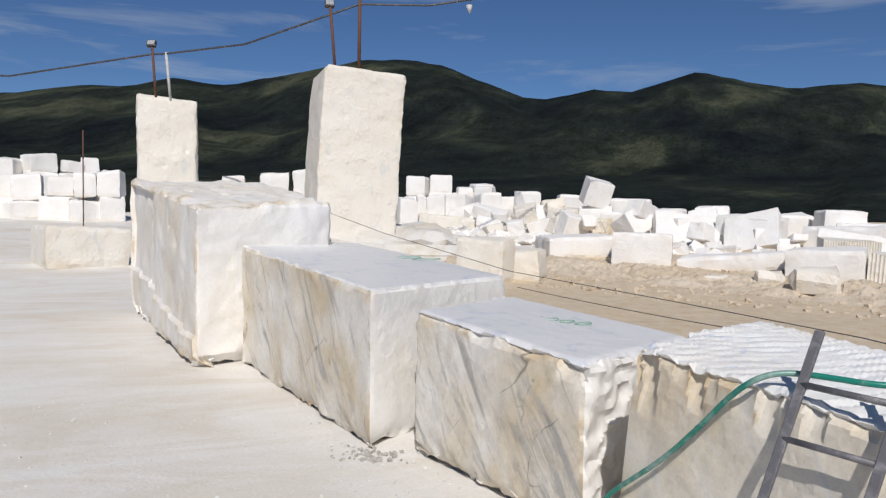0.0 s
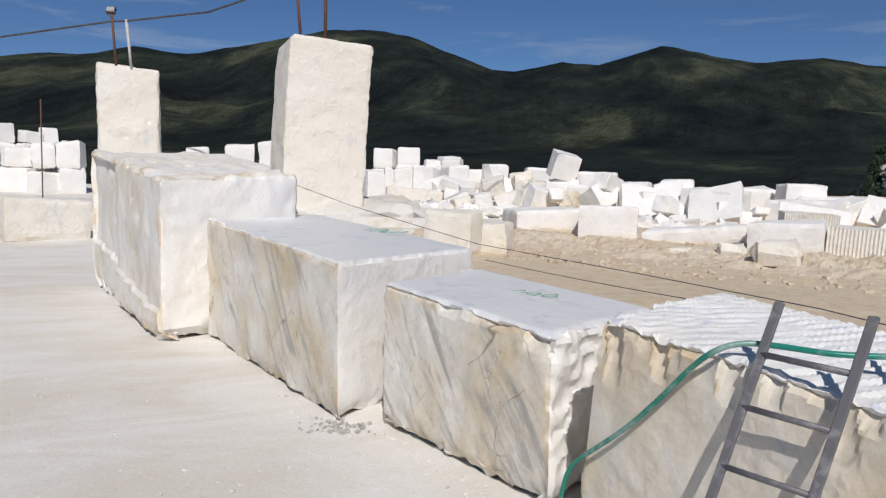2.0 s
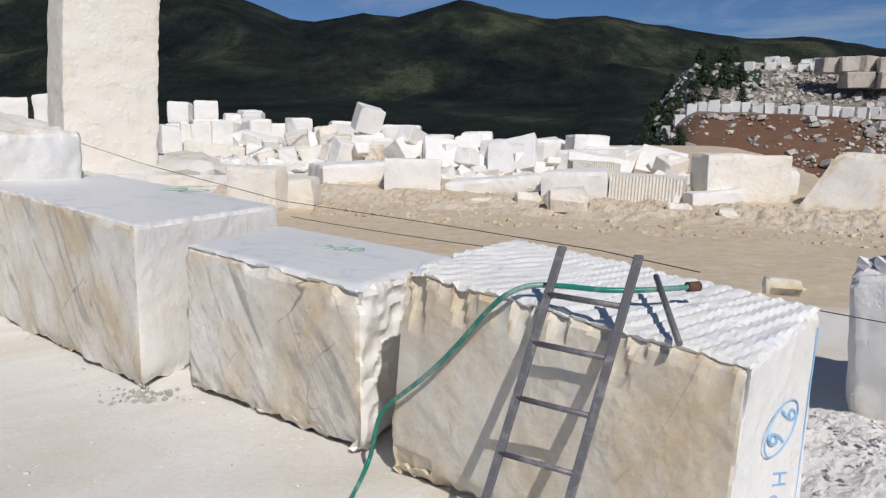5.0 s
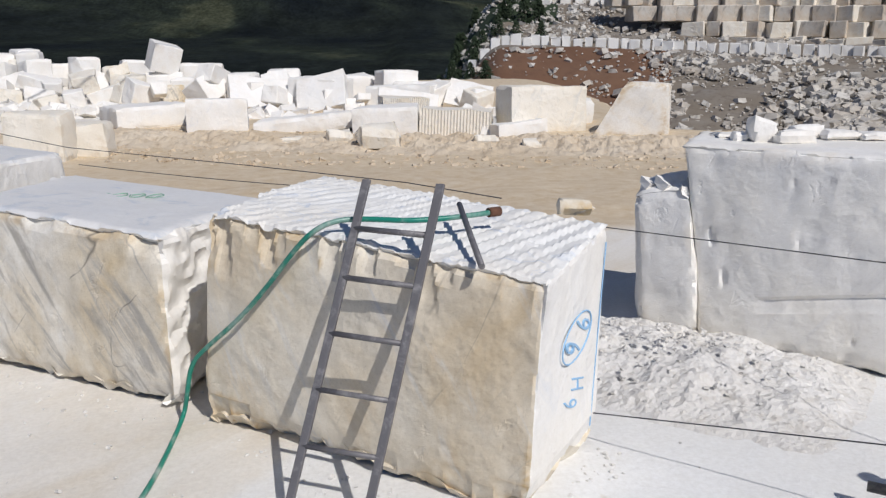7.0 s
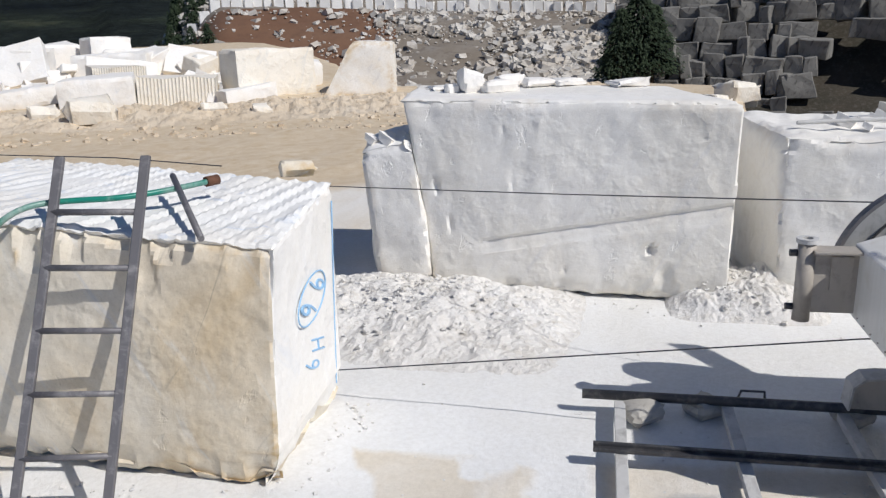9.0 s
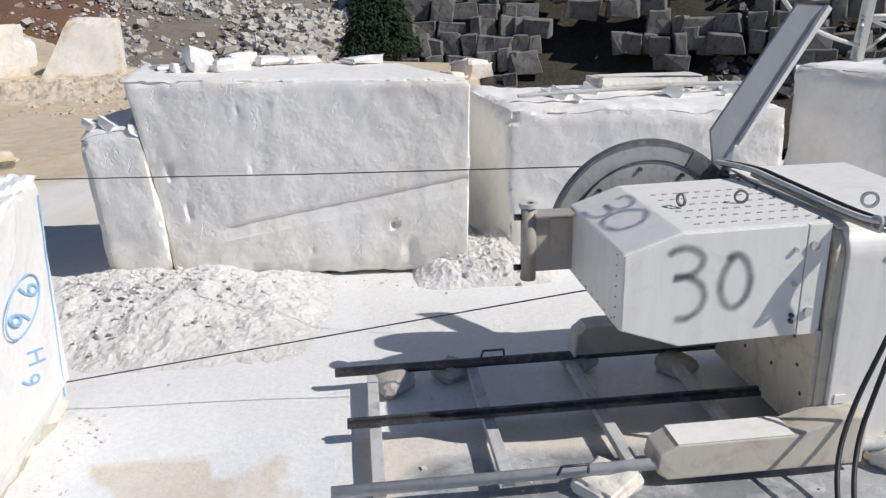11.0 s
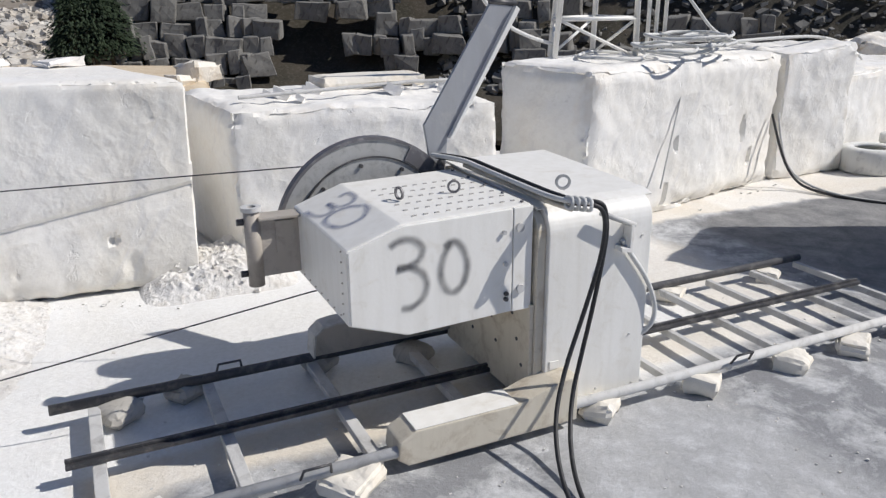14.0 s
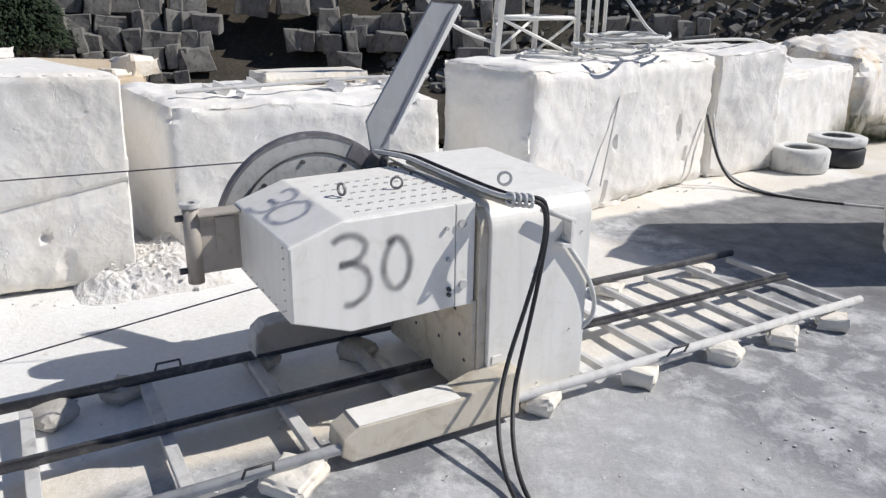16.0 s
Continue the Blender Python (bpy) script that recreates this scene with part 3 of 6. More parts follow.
def hill_z(r, az):
    """Height of the terraced hillside at a distance and bearing from the camera's stand."""
    k = 1.0 - 0.30 * smooth01((48 - az) / 8)
    z = float(np.interp(r / k, HR, HZ))
    s = smooth01((86 - az) / 10)
    z += (0.35 + 0.066 * (az - 66)) * smooth01((r - 60) / 12) if az > 46 else 0
    if az < 46:
        z = z + 6 * smooth01((46 - az) / 8) * smooth01((r / k - 58) / 20)
    return -12 + (z + 12) * s


def hillside():
    verts, faces, mats = [], [], []
    azs = np.arange(-40, 87.01, 0.5)
    rr = np.concatenate([np.arange(34, 112, 0.8), np.arange(112, 222, 6)])
    for az in azs:
        for r in rr:
            x, y = r * math.cos(radians(az)), r * math.sin(radians(az))
            z = hill_z(r, az) + 0.35 * noise.fractal(Vector((x, y, 0)) * 0.25, 1, 2, 4)
            verts.append((x, y, z))
    nr = len(rr)
    for i in range(len(azs) - 1):
        for j in range(nr - 1):
            faces.append((i * nr + j, i * nr + j + 1, (i + 1) * nr + j + 1, (i + 1) * nr + j))
            az, r = azs[i], rr[j]
            x, y = r * math.cos(radians(az)), r * math.sin(radians(az))
            n = noise.noise(Vector((x * 0.05, y * 0.05, 0)))
            if az < 49 + 3 * n:
                mats.append(2)
            elif az > 78 + 4 * n - 0.05 * (r - 60) or (az > 72 and r > 84):
                mats.append(3)
            elif az > 66 + 5 * n and 57 < r < 73:
                mats.append(1)
            else:
                mats.append(0)
    ob = mesh_object("hillside", verts, faces, M_SCREE, smooth=True)
    for m in (M_REDSOIL, M_BRUSH, M_LEAF):
        ob.data.materials.append(m)
    ob.data.polygons.foreach_set("material_index", mats)
    return tagged(ob, "grey and red-brown scree hillside with quarry terraces", "hillside", kind="structure")


hillside()


def stones(name, spots, mat, label, category, flat=0.7):
    """Many angular stones in one object; spots: x, y, z, size."""
    rnd = random.Random(len(spots))
    verts, faces = [], []
    for x, y, z, s in spots:
        o = len(verts)
        turn = Euler((rnd.uniform(-0.5, 0.5), rnd.uniform(-0.5, 0.5), rnd.uniform(0, 6.3))).to_matrix()
        for cx in (-1, 1):
            for cy in (-1, 1):
                for cz in (-1, 1):
                    v = Vector((cx * rnd.uniform(0.3, 0.62), cy * rnd.uniform(0.25, 0.55), cz * flat * rnd.uniform(0.25, 0.5))) * s
                    verts.append(turn @ v + Vector((x, y, z + 0.18 * s)))
        faces += [tuple(o + i for i in f) for f in ((0, 1, 3, 2), (4, 6, 7, 5), (0, 4, 5, 1), (2, 3, 7, 6), (0, 2, 6, 4), (1, 5, 7, 3))]
    ob = mesh_object(name, verts, faces, mat)
    return tagged(ob, label, category, kind="stuff")


def polar(r, az):
    return r * math.cos(radians(az)), r * math.sin(radians(az))


rnd = random.Random(5)
spots = []
for _ in range(15000):
    az, r = rnd.uniform(48, 81), rnd.uniform(48, 96)
    x, y = polar(r, az)
    dense = noise.noise(Vector((x * 0.12, y * 0.12, 9)))
    if dense + rnd.uniform(-0.5, 0.5) < -0.28 or 73 < r < 79 or (az > 66 and 57 < r < 73 and rnd.random() < 0.8):
        continue
    spots.append((x, y, hill_z(r, az), rnd.choice((0.12, 0.15, 0.2, 0.2, 0.25, 0.3, 0.4, 0.7)) * rnd.uniform(0.6, 1.2)))
stones("scree_stones", spots, M_SCREESTONE, "loose broken stones strewn over the scree slope", "stones")
spots = []
for _ in range(900):
    az, f = rnd.gauss(51.0, 2.2), rnd.uniform(0, 1)
    r = 46 + 20 * f
    x, y = polar(r, az)
    spots.append((x, y, hill_z(r, az) + 0.2, rnd.uniform(0.35, 1.15) * (1.1 - 0.4 * f)))
stones("rubble_chute", spots, M_SCREESTONE, "grey and white rubble tipped down the hillside", "rubble")
spots = []
for _ in range(700):
    az = rnd.uniform(66, 82)
    r = rnd.uniform(46, 57)
    x, y = polar(r, az)
    spots.append((x, y, max(hill_z(r, az), -3.0) + 0.1, rnd.uniform(0.4, 1.1)))
stones("rubble_foot", spots, M_SCREESTONE, "pale rubble at the foot of the scree", "rubble")


def far_blocks(name, places, mat, label, rough=0.05, turn_=12):
    """A row of sawn blocks far up the hillside."""
    rnd = random.Random(len(places))
    for r, az, w, h, dz in places:
        x, y = polar(r, az)
        z = hill_z(r, az) + dz
        if rough > 0.06:
            d = 0.45 * w
            ob = rock(name, [(-w / 2, -d), (w / 2, -d), (w / 2, d), (-w / 2, d)], -0.5, [h * rnd.uniform(0.85, 1.05) for _ in range(4)], mat, 0.2, rough, 0.22, seed=int(az * 31 + r * 7) % 997)
            ob.matrix_basis = pose(x, y, z - 0.5, 0, 0, az - 90 + rnd.uniform(-turn_, turn_))
            tagged(ob, label, "marble block" if mat is not M_DARKROCK else "rock", group="blocks stored on the terrace" if mat is not M_DARKROCK else "rock ledges")
            continue
        bm = box((-w / 2, -w * 0.45, -0.4), (w / 2, w * 0.45, h), 0.05)
        for v in bm.verts:
            v.co += Vector((rnd.uniform(-1, 1), rnd.uniform(-1, 1), rnd.uniform(-1, 1))) * w * rough
        ob = part(name, bm, mat)
        ob.matrix_basis = pose(x, y, z, 0, 0, az - 90 + rnd.uniform(-turn_, turn_))
        tagged(ob, label, "marble block", group="blocks stored on the terrace")


row = []
az = 78.5
while az > 49:
    row.append((75.5 + rnd.uniform(-0.3, 0.3), az, rnd.uniform(0.65, 1.0), rnd.uniform(0.65, 0.95), 0.1))
    az -= rnd.uniform(0.62, 0.86)
far_blocks("terrace_block", row, M_SAWN, "squared pale marble block in a row on the terrace")
row = []
az = 73
while az > 64:
    for lev in range(2):
        if rnd.random() < 0.8:
            row.append((91 + 2.2 * lev + rnd.uniform(-0.4, 0.4), az + rnd.uniform(-0.3, 0.3), rnd.uniform(0.9, 1.6), rnd.uniform(0.5, 1.0), 0.0))
    az -= rnd.uniform(0.8, 1.3)
far_blocks("terrace_block", row, M_WHITE, "rough white marble block on the upper terrace")


def rough_chunk(w, d, h, r, jag=0.08, bevel=0.05):
    """An angular chunk of rock standing on z = 0, with uneven corners and slightly worn edges."""
    bm = box((-w / 2, -d / 2, 0), (w / 2, d / 2, h), 0)
    for v in bm.verts:
        v.co += Vector((r.uniform(-1, 1) * w, r.uniform(-1, 1) * d, r.uniform(-0.7, 0.7) * h)) * jag
    bmesh.ops.bevel(bm, geom=bm.edges[:], offset=bevel, segments=1, affect="EDGES")
    bmesh.ops.subdivide_edges(bm, edges=[e for e in bm.edges if e.calc_length() > 0.35], cuts=2, use_grid_fill=True)
    o = Vector((r.uniform(0, 50), r.uniform(0, 50), r.uniform(0, 50)))
    for v in bm.verts:
        v.co += noise.noise_vector(v.co * 1.7 + o) * jag * 0.5 + noise.noise_vector(v.co * 5 + o) * jag * 0.2
    return bm


def bench_wall():
    """The sawn benches of the quarry face: stepped courses whose blocks stand out like saw teeth."""
    r = random.Random(8)
    for lev, az0 in enumerate((59.5, 62.5, 66.0, 68.5)):
        az = az0 + r.uniform(0, 0.8)
        while az > 44:
            w = r.uniform(1.2, 2.5)
            rad = 82 + 0.75 * lev + r.uniform(-0.25, 0.25)
            x, y = polar(rad, az)
            h = 1.5 * r.uniform(0.92, 1.04)
            ob = part("bench_block", rough_chunk(w * 1.04, 2.4, h, r, 0.05, 0.06), M_CLIFF if r.random() < 0.8 else M_PALE)
            ob.matrix_basis = pose(x, y, 2.95 + 0.05 * (az - 56) + 1.46 * lev, r.uniform(-2, 2), r.uniform(-2, 2), az - 90 + r.choice((-30, -22, -14, 10, 20)))
            tagged(ob, "stained cream and grey bench block of the quarry face", "marble block", group="quarry face benches")
            az -= math.degrees(w / rad)


bench_wall()


def ledge_wall():
    """Weathered rock in broken courses, with dark gaps between."""
    r = random.Random(12)
    for lev in range(-4, 6):
        az = 49.5 - 0.3 * abs(lev)
        while az > -12:
            w = r.choice((0.55, 0.75, 0.95, 1.15, 1.5)) * r.uniform(0.85, 1.15)
            n = noise.noise(Vector((az * 0.11, lev * 0.55, 4)))
            rad = 40 + 0.55 * lev + r.uniform(-0.4, 0.4)
            if n > (-0.30 if az > 36 else -0.02 if az > 14 else 0.25):
                x, y = polar(rad, az)
                h = r.uniform(0.78, 1.1)
                ob = part("rock_ledge", rough_chunk(w, 1.2, h, r, 0.12, 0.04), M_DARKROCK)
                ob.matrix_basis = pose(x, y, -1.75 + 0.82 * lev + r.uniform(-0.08, 0.08), r.uniform(-4, 4), r.uniform(-5, 5), az - 90 + r.uniform(-16, 16))
                tagged(ob, "dark weathered rock ledge split into rough blocks", "rock", group="rock ledges")
            az -= math.degrees(w * 0.96 / rad)


ledge_wall()
spots = []
for _ in range(2600):
    az = rnd.uniform(-12, 24)
    r = rnd.uniform(38, 50)
    x, y = polar(r, az)
    spots.append((x, y, hill_z(r, az), rnd.choice((0.1, 0.15, 0.2, 0.3, 0.5)) * rnd.uniform(0.6, 1.2)))
stones("litter_stones", spots, M_DARKROCK, "small stones among brown litter on the slope", "stones")


def tree(x, y, z, h, seed, broad=0.34, sprays=520, size=0.055):
    """A conifer: a tapered trunk with limbs and a crown of many small sprays."""
    rnd = random.Random(seed)
    root = new("tree")
    root.location = (x, y, z)
    tagged(root, "dark green conifer with a ragged crown on the hillside", "tree", group="hillside trees")
    part("trunk", rod((0, 0, -0.5), (0, 0, h * 0.95), 0.03 * h, 8, 0.006 * h), M_BARK, root)
    verts, faces = [], []
    for i in range(sprays):
        t = rnd.uniform(0.1, 1.0)
        rad = broad * h * (1.05 - t) ** 0.8 * rnd.uniform(0.35, 1.0) * (0.75 + 0.4 * noise.noise(Vector((t * 6, seed, i % 7))))
        a = rnd.uniform(0, 6.283)
        c = Vector((rad * math.cos(a), rad * math.sin(a), h * t - 0.12 * rad))
        s = size * h * rnd.uniform(0.6, 1.3)
        out = Vector((math.cos(a), math.sin(a), -0.25)).normalized()
        side = out.cross(Vector((0, 0, 1))).normalized()
        o = len(verts)
        verts += [c - side * s * 0.6, c + out * s * 1.5 + Vector((0, 0, rnd.uniform(-0.4, 0.2) * s)), c + side * s * 0.6, c + Vector((0, 0, s * 0.7)) - out * s * 0.5]
        faces += [(o, o + 1, o + 3), (o + 1, o + 2, o + 3), (o, o + 2, o + 1)]
    mesh_object("crown", verts, faces, M_LEAF, root)


for i in range(46):
    az = rnd.uniform(73.5, 83.5)
    r = rnd.uniform(74, 100) if az < 77 else rnd.uniform(60, 100)
    if 72 < r < 80 and az < 77.5:
        r = 86
    tree(*polar(r, az), hill_z(r, az) - 0.2, rnd.uniform(1.5, 2.7), i, 0.62)
for i, (r, az, h) in enumerate([(46, 43, 4.2), (47, 40.5, 5.0), (46.5, 38, 3.8), (48, 35, 4.6), (47, 32.5, 5.2), (48, 28, 4.4), (46, 26.5, 3.6), (47.5, 21, 4.8), (46, 19, 4.0), (47, 10, 4.4), (46, 6, 4.0), (47, 0, 4.4), (50, 47.6, 4.6), (52, 46.2, 5.2), (51, 45.0, 4.0), (49, 48.6, 3.0), (55, 43.5, 4.5), (52, 36, 3.6), (54, 33.5, 4.6), (52, 29.5, 4.2), (53, 26, 4.4), (53, 22, 4.8),
                                (52, 18, 4.0), (54, 13, 4.6), (52, 8, 4.2), (53, 3, 4.4), (50, -2, 3.4), (52, -6, 4.4), (50, 31.5, 3.6), (50, 24, 3.4), (50, 15.5, 3.2), (50, 5.5, 3.4)]):
    tree(*polar(r, az), hill_z(r, az) - 0.3, h, 100 + i, 0.40)

for i, (az, z, h) in enumerate([(48.3, -0.9, 3.3), (47.1, -0.6, 4.0), (46.1, -0.9, 3.4), (49.2, -1.6, 2.2)]):
    tree(*polar(38.4 + 0.5 * i, az), z, h, 150 + i, 0.62, 2600, 0.026)


# ---- the blocks in the yard ----
def block(quad, z0, tops, mat, step, label, **k):
    return tagged(rock("marble_block", quad, z0, tops, mat, step, **k), label, "marble block")


def pits(count, seed, extra=()):
    """Holes and dents over a split face, in shares of its length and height: place, size, depth."""
    r = random.Random(seed)
    spots_ = [(r.uniform(0.03, 0.97), r.uniform(0.1, 0.95), r.uniform(0.006, 0.012), r.uniform(0.006, 0.016), r.uniform(0.8, 3.4)) for _ in range(count)] + list(extra)

    def f(u, w):
        d = 0.0
        for a, b, size, deep, tall in spots_:
            q = ((u - a) / size) ** 2 + ((w - b) / (size * tall)) ** 2
            if q < 1:
                d -= deep * (1 - q)
        return d
    return f


e_pits = pits(9, 4, ((0.755, 0.26, 0.018, 0.06, 1.3), (0.06, 0.66, 0.014, 0.03, 2.6), (0.09, 0.5, 0.012, 0.025, 3.4), (0.80, 0.12, 0.03, 0.03, 2.4)))
g_pits = pits(10, 9, ((0.42, 0.45, 0.010, 0.07, 6.0), (0.79, 0.47, 0.012, 0.10, 9.0), (0.38, 0.12, 0.010, 0.08, 10.0), (0.84, 0.25, 0.012, 0.07, 6.0), (0.70, 0.66, 0.022, 0.015, 0.6)))


def e_warp(u, w):
    """Leads the courses of the big block's mesh along its slanting groove."""
    a, c = 22 / 61, 26 / 61
    line = 0.15 + 0.31 * u
    if w <= a:
        return w / a * line
    return line + (w - a) * 1.15 if w <= c else line + 0.0754 + (w - c) / (1 - c) * (1 - line - 0.0754)


def e_face(f, u, w, s):
    if f != "front":
        return 0.0
    d = e_pits(u, w)
    on = smooth01((u - 0.16) / 0.06)
    row = round(w * 61)
    d -= on * {21: 0.0, 22: 0.009, 23: 0.012, 24: 0.016, 25: 0.022, 26: 0.001}.get(row, 0.0)
    d += 0.010 * abs(noise.noise(Vector((s.x * 5, s.y * 5, s.z * 1.3)))) - 0.02 * smooth01((0.16 - u) / 0.12) * abs(noise.noise(s * 4))
    return d


def g_face(f, u, w, s):
    return g_pits(u, w) if f == "front" else 0.0


def a_face(f, u, w, s):
    if f != "front":
        return 0.0
    d = -0.10 if u < 0.45 and w < 0.95 else 0.0
    if w < 0.36 - 0.18 * u:
        d += 0.05
    return d + 0.02 * abs(noise.noise(Vector((s.x * 4, s.y * 4, s.z * 0.8))))


block_a = block([(-10.95, 11.41), (-6.57, 7.87), (-5.76, 9.99), (-9.44, 13.67)], 0, (2.60, 2.145, 2.2, 2.58), M_WHITE, 0.06,
                "tall rough white marble block with an ochre-stained top", amp=0.035, chip=0.09, seed=1, mats={"top": M_STAINED, "front": M_STAINED}, lump={"top": 2.0, "right": 1.2}, detail=a_face, dents=0.05, lift=0.10, under=0.14)
block_b = block([(-6.27, 8.44), (-3.02, 5.81), (-2.55, 8.4), (-6.0, 11.2)], 0, (1.62, 1.45, 1.38, 1.55), M_WHITE, 0.045,
                "veined beige and white marble block with a sawn grey top", amp=0.025, chip=0.05, lump={"top": 0.3, "right": 0.6}, seed=2, mats={"front": M_GREY, "bottom": M_GREY, "top": M_SAWN}, lift=0.07, under=0.05, flakes=(0.35, 0.03, 0.12))
block_c = block([(-2.64, 5.9), (-0.89, 4.63), (-0.30, 6.3), (-2.45, 8.3)], 0, (1.30, 1.20, 1.15, 1.16), M_WHITE, 0.03,
                "veined marble block with a split rough end", amp=0.028, chip=0.10, lump={"top": 0.3}, seed=3, mats={"front": M_GREY, "bottom": M_GREY, "top": M_SAWN}, split=("right",), lift=0.08, under=0.07, flakes=(0.26, 0.10, 0.26))
block_d = block([(-0.52, 4.27), (1.165, 2.965), (1.72, 3.70), (0.16, 5.95)], 0, (1.41, 1.24, 1.34, 1.38), M_WHITE, 0.02,
                "cream marble block with a ridged split top and blue markings", amp=0.018, chip=0.05, ridge=0.016, lump={"right": 0.6, "left": 3}, seed=4, mats={"front": M_CREAM, "left": M_CREAM, "bottom": M_CREAM, "top": M_FLUTED},
                base=[(-0.66, 4.40), (1.07, 2.95), (1.70, 3.72), (0.1, 5.95)], groove=Vector((-0.60, 0.80, 0)), crease=14, lift=0.05, under=0.10, flakes=(0.12, 0.085, 0.42))
block_e = block([(2.95, 5.40), (4.80, 3.47), (5.33, 4.8), (3.60, 6.3)], 0, (1.61, 1.56, 1.58, 1.63), M_SPLIT, 0.0258,
                "big white marble block with a pitted and grooved face", amp=0.014, chip=0.07, lump={"top": 0.4}, dents=0.012, seed=5, detail=e_face, warp=e_warp, base=[(3.13, 5.22), (4.77, 3.50), (5.33, 4.8), (3.67, 6.2)], under=0.05)
block([(2.68, 5.64), (3.00, 5.31), (3.45, 6.1), (3.1, 6.4)], 0, (1.20, 1.30, 1.34, 1.2), M_SPLIT, 0.03,
      "narrow white marble slab leaning beside a larger block", amp=0.025, chip=0.12, dents=0.012, seed=6, base=[(2.765, 5.555), (3.115, 5.195), (3.5, 6.0), (3.1, 6.4)])
for i, (x, y, s) in enumerate([(2.93, 5.55, 0.15), (2.84, 5.68, 0.12), (3.02, 5.66, 0.12)]):
    ob = stones("stone", [(0, 0, 0, s)], M_WHITE, "small white stone lying on the narrow slab", "stone")
    ob["kind"] = "thing"
    ob.location = (x, y, 1.235)
block_f = block([(5.07, 3.34), (6.55, 1.78), (7.2, 2.5), (5.72, 4.45)], 0, (1.31, 1.27, 1.35, 1.36), M_SPLIT, 0.028,
                "white marble block with crumbled snow-white top", amp=0.025, chip=0.12, lump={"top": 1.5, "left": 1.5}, dents=0.012, seed=7)
block_g = block([(7.15, 1.15), (10.1, -0.30), (10.65, 0.8), (7.6, 2.2)], 0, (1.5, 1.47, 1.5, 1.52), M_SPLIT, 0.03,
                "long white marble block with a cracked stained face", amp=0.03, chip=0.15, lump={"top": 0.6}, dents=0.012, seed=8, detail=g_face, sharp=1.0)
block([(10.13, -0.34), (11.06, -1.07), (11.6, -0.2), (10.7, 0.75)], 0, (1.47, 1.52, 1.52, 1.5), M_SPLIT, 0.04,
      "white marble block standing against a longer one", amp=0.04, chip=0.1, dents=0.012, seed=9)
block([(11.25, -1.0), (14.0, -2.2), (14.6, -1.1), (11.9, 0.2)], 0, (1.15, 1.15, 1.15, 1.15), M_SPLIT, 0.05,
      "low white marble block streaked by water", amp=0.04, chip=0.1, dents=0.012, seed=10)
block([(14.1, -2.3), (17.5, -4.2), (18.4, -2.6), (14.9, -0.9)], 0, (1.25, 1.35, 1.5, 1.4), M_STAINED, 0.07,
      "rough white boulder behind the tyres", amp=0.10, chip=0.3, seed=11)


def quarry_block(x, y, w, d, z0, z1, yaw, mat):
    """A rough block of the yard's stock; what is tall or wide is a stack of several."""
    global far_n
    r = random.Random(far_n + 500)
    if z1 - z0 > 1.75:
        zm = z0 + (z1 - z0) * r.uniform(0.42, 0.58)
        quarry_block(x, y, w, d, z0, zm, yaw, mat)
        quarry_block(x + r.uniform(-0.15, 0.15), y + 0.1, w * r.uniform(0.75, 0.98), d * 0.9, zm - 0.04, z1, yaw + r.uniform(-14, 14), M_WHITE if r.random() < 0.7 else mat)
        return
    if w > 2.05 and x < -12 and z1 - z0 < 2.0 and mat is not M_PALE:
        c, s, k = math.cos(radians(yaw)), math.sin(radians(yaw)), r.uniform(0.42, 0.56)
        quarry_block(x - c * w * (0.5 - k / 2), y - s * w * (0.5 - k / 2), w * k - 0.06, d, z0, z1 - r.uniform(0, 0.3), yaw + r.uniform(-9, 9), mat)
        quarry_block(x + c * w * k / 2, y + s * w * k / 2, w * (1 - k) - 0.06, d, z0, z1, yaw + r.uniform(-9, 9), mat)
        return
    far_n += 1
    c, s = math.cos(radians(yaw)), math.sin(radians(yaw))
    q = [(x + c * a - s * b, y + s * a + c * b) for a, b in ((-w / 2, -d / 2), (w / 2, -d / 2), (w / 2, d / 2), (-w / 2, d / 2))]
    r = random.Random(far_n)
    h = z1 - z0
    tops = [z1 + h * r.uniform(-0.10, 0.04) for _ in range(4)]
    ob = rock("quarry_block", q, z0, tops, mat, 0.12, 0.035, 0.10, seed=20 + far_n, dents=0.02)
    k = 0.10 if h < 1.0 else 0.05
    ob.rotation_euler = (r.uniform(-k, k), r.uniform(-k, k), r.uniform(-0.3, 0.3))
    names = {M_WHITE: "rough white marble block in the yard's stock", M_PALE: "pale cream marble block in the yard's stock", M_GREY: "grey veined marble block in the yard's stock"}
    return tagged(ob, names[mat], "marble block", group="blocks stored in the yard")


far_n = 0
quarry_block(-5.59, 27.40, 2.40, 2.40, 0.34, 1.13, 21, M_WHITE)
quarry_block(-3.01, 25.60, 1.90, 1.52, 0.27, 1.35, -1, M_WHITE)
quarry_block(-0.19, 25.04, 3.14, 1.25, 0.24, 0.79, 8, M_WHITE)
quarry_block(-1.84, 33.65, 2.87, 2.01, 0.61, 1.75, 23, M_WHITE)
quarry_block(0.34, 32.48, 2.24, 1.57, 0.57, 1.84, -16, M_WHITE)
quarry_block(-1.34, 31.51, 0.85, 0.68, 0.54, 0.93, 2, M_PALE)
quarry_block(2.26, 23.50, 1.97, 1.58, 0.17, 1.15, 5, M_WHITE)
quarry_block(5.93, 21.78, 1.52, 0.91, 0.14, 0.66, -10, M_WHITE)
quarry_block(6.95, 22.91, 2.51, 1.26, 0.19, 1.67, -4, M_PALE)
quarry_block(3.61, 34.16, 1.62, 1.29, 0.66, 2.17, 9, M_WHITE)
quarry_block(3.61, 31.30, 2.67, 1.60, 0.52, 1.54, -11, M_WHITE)
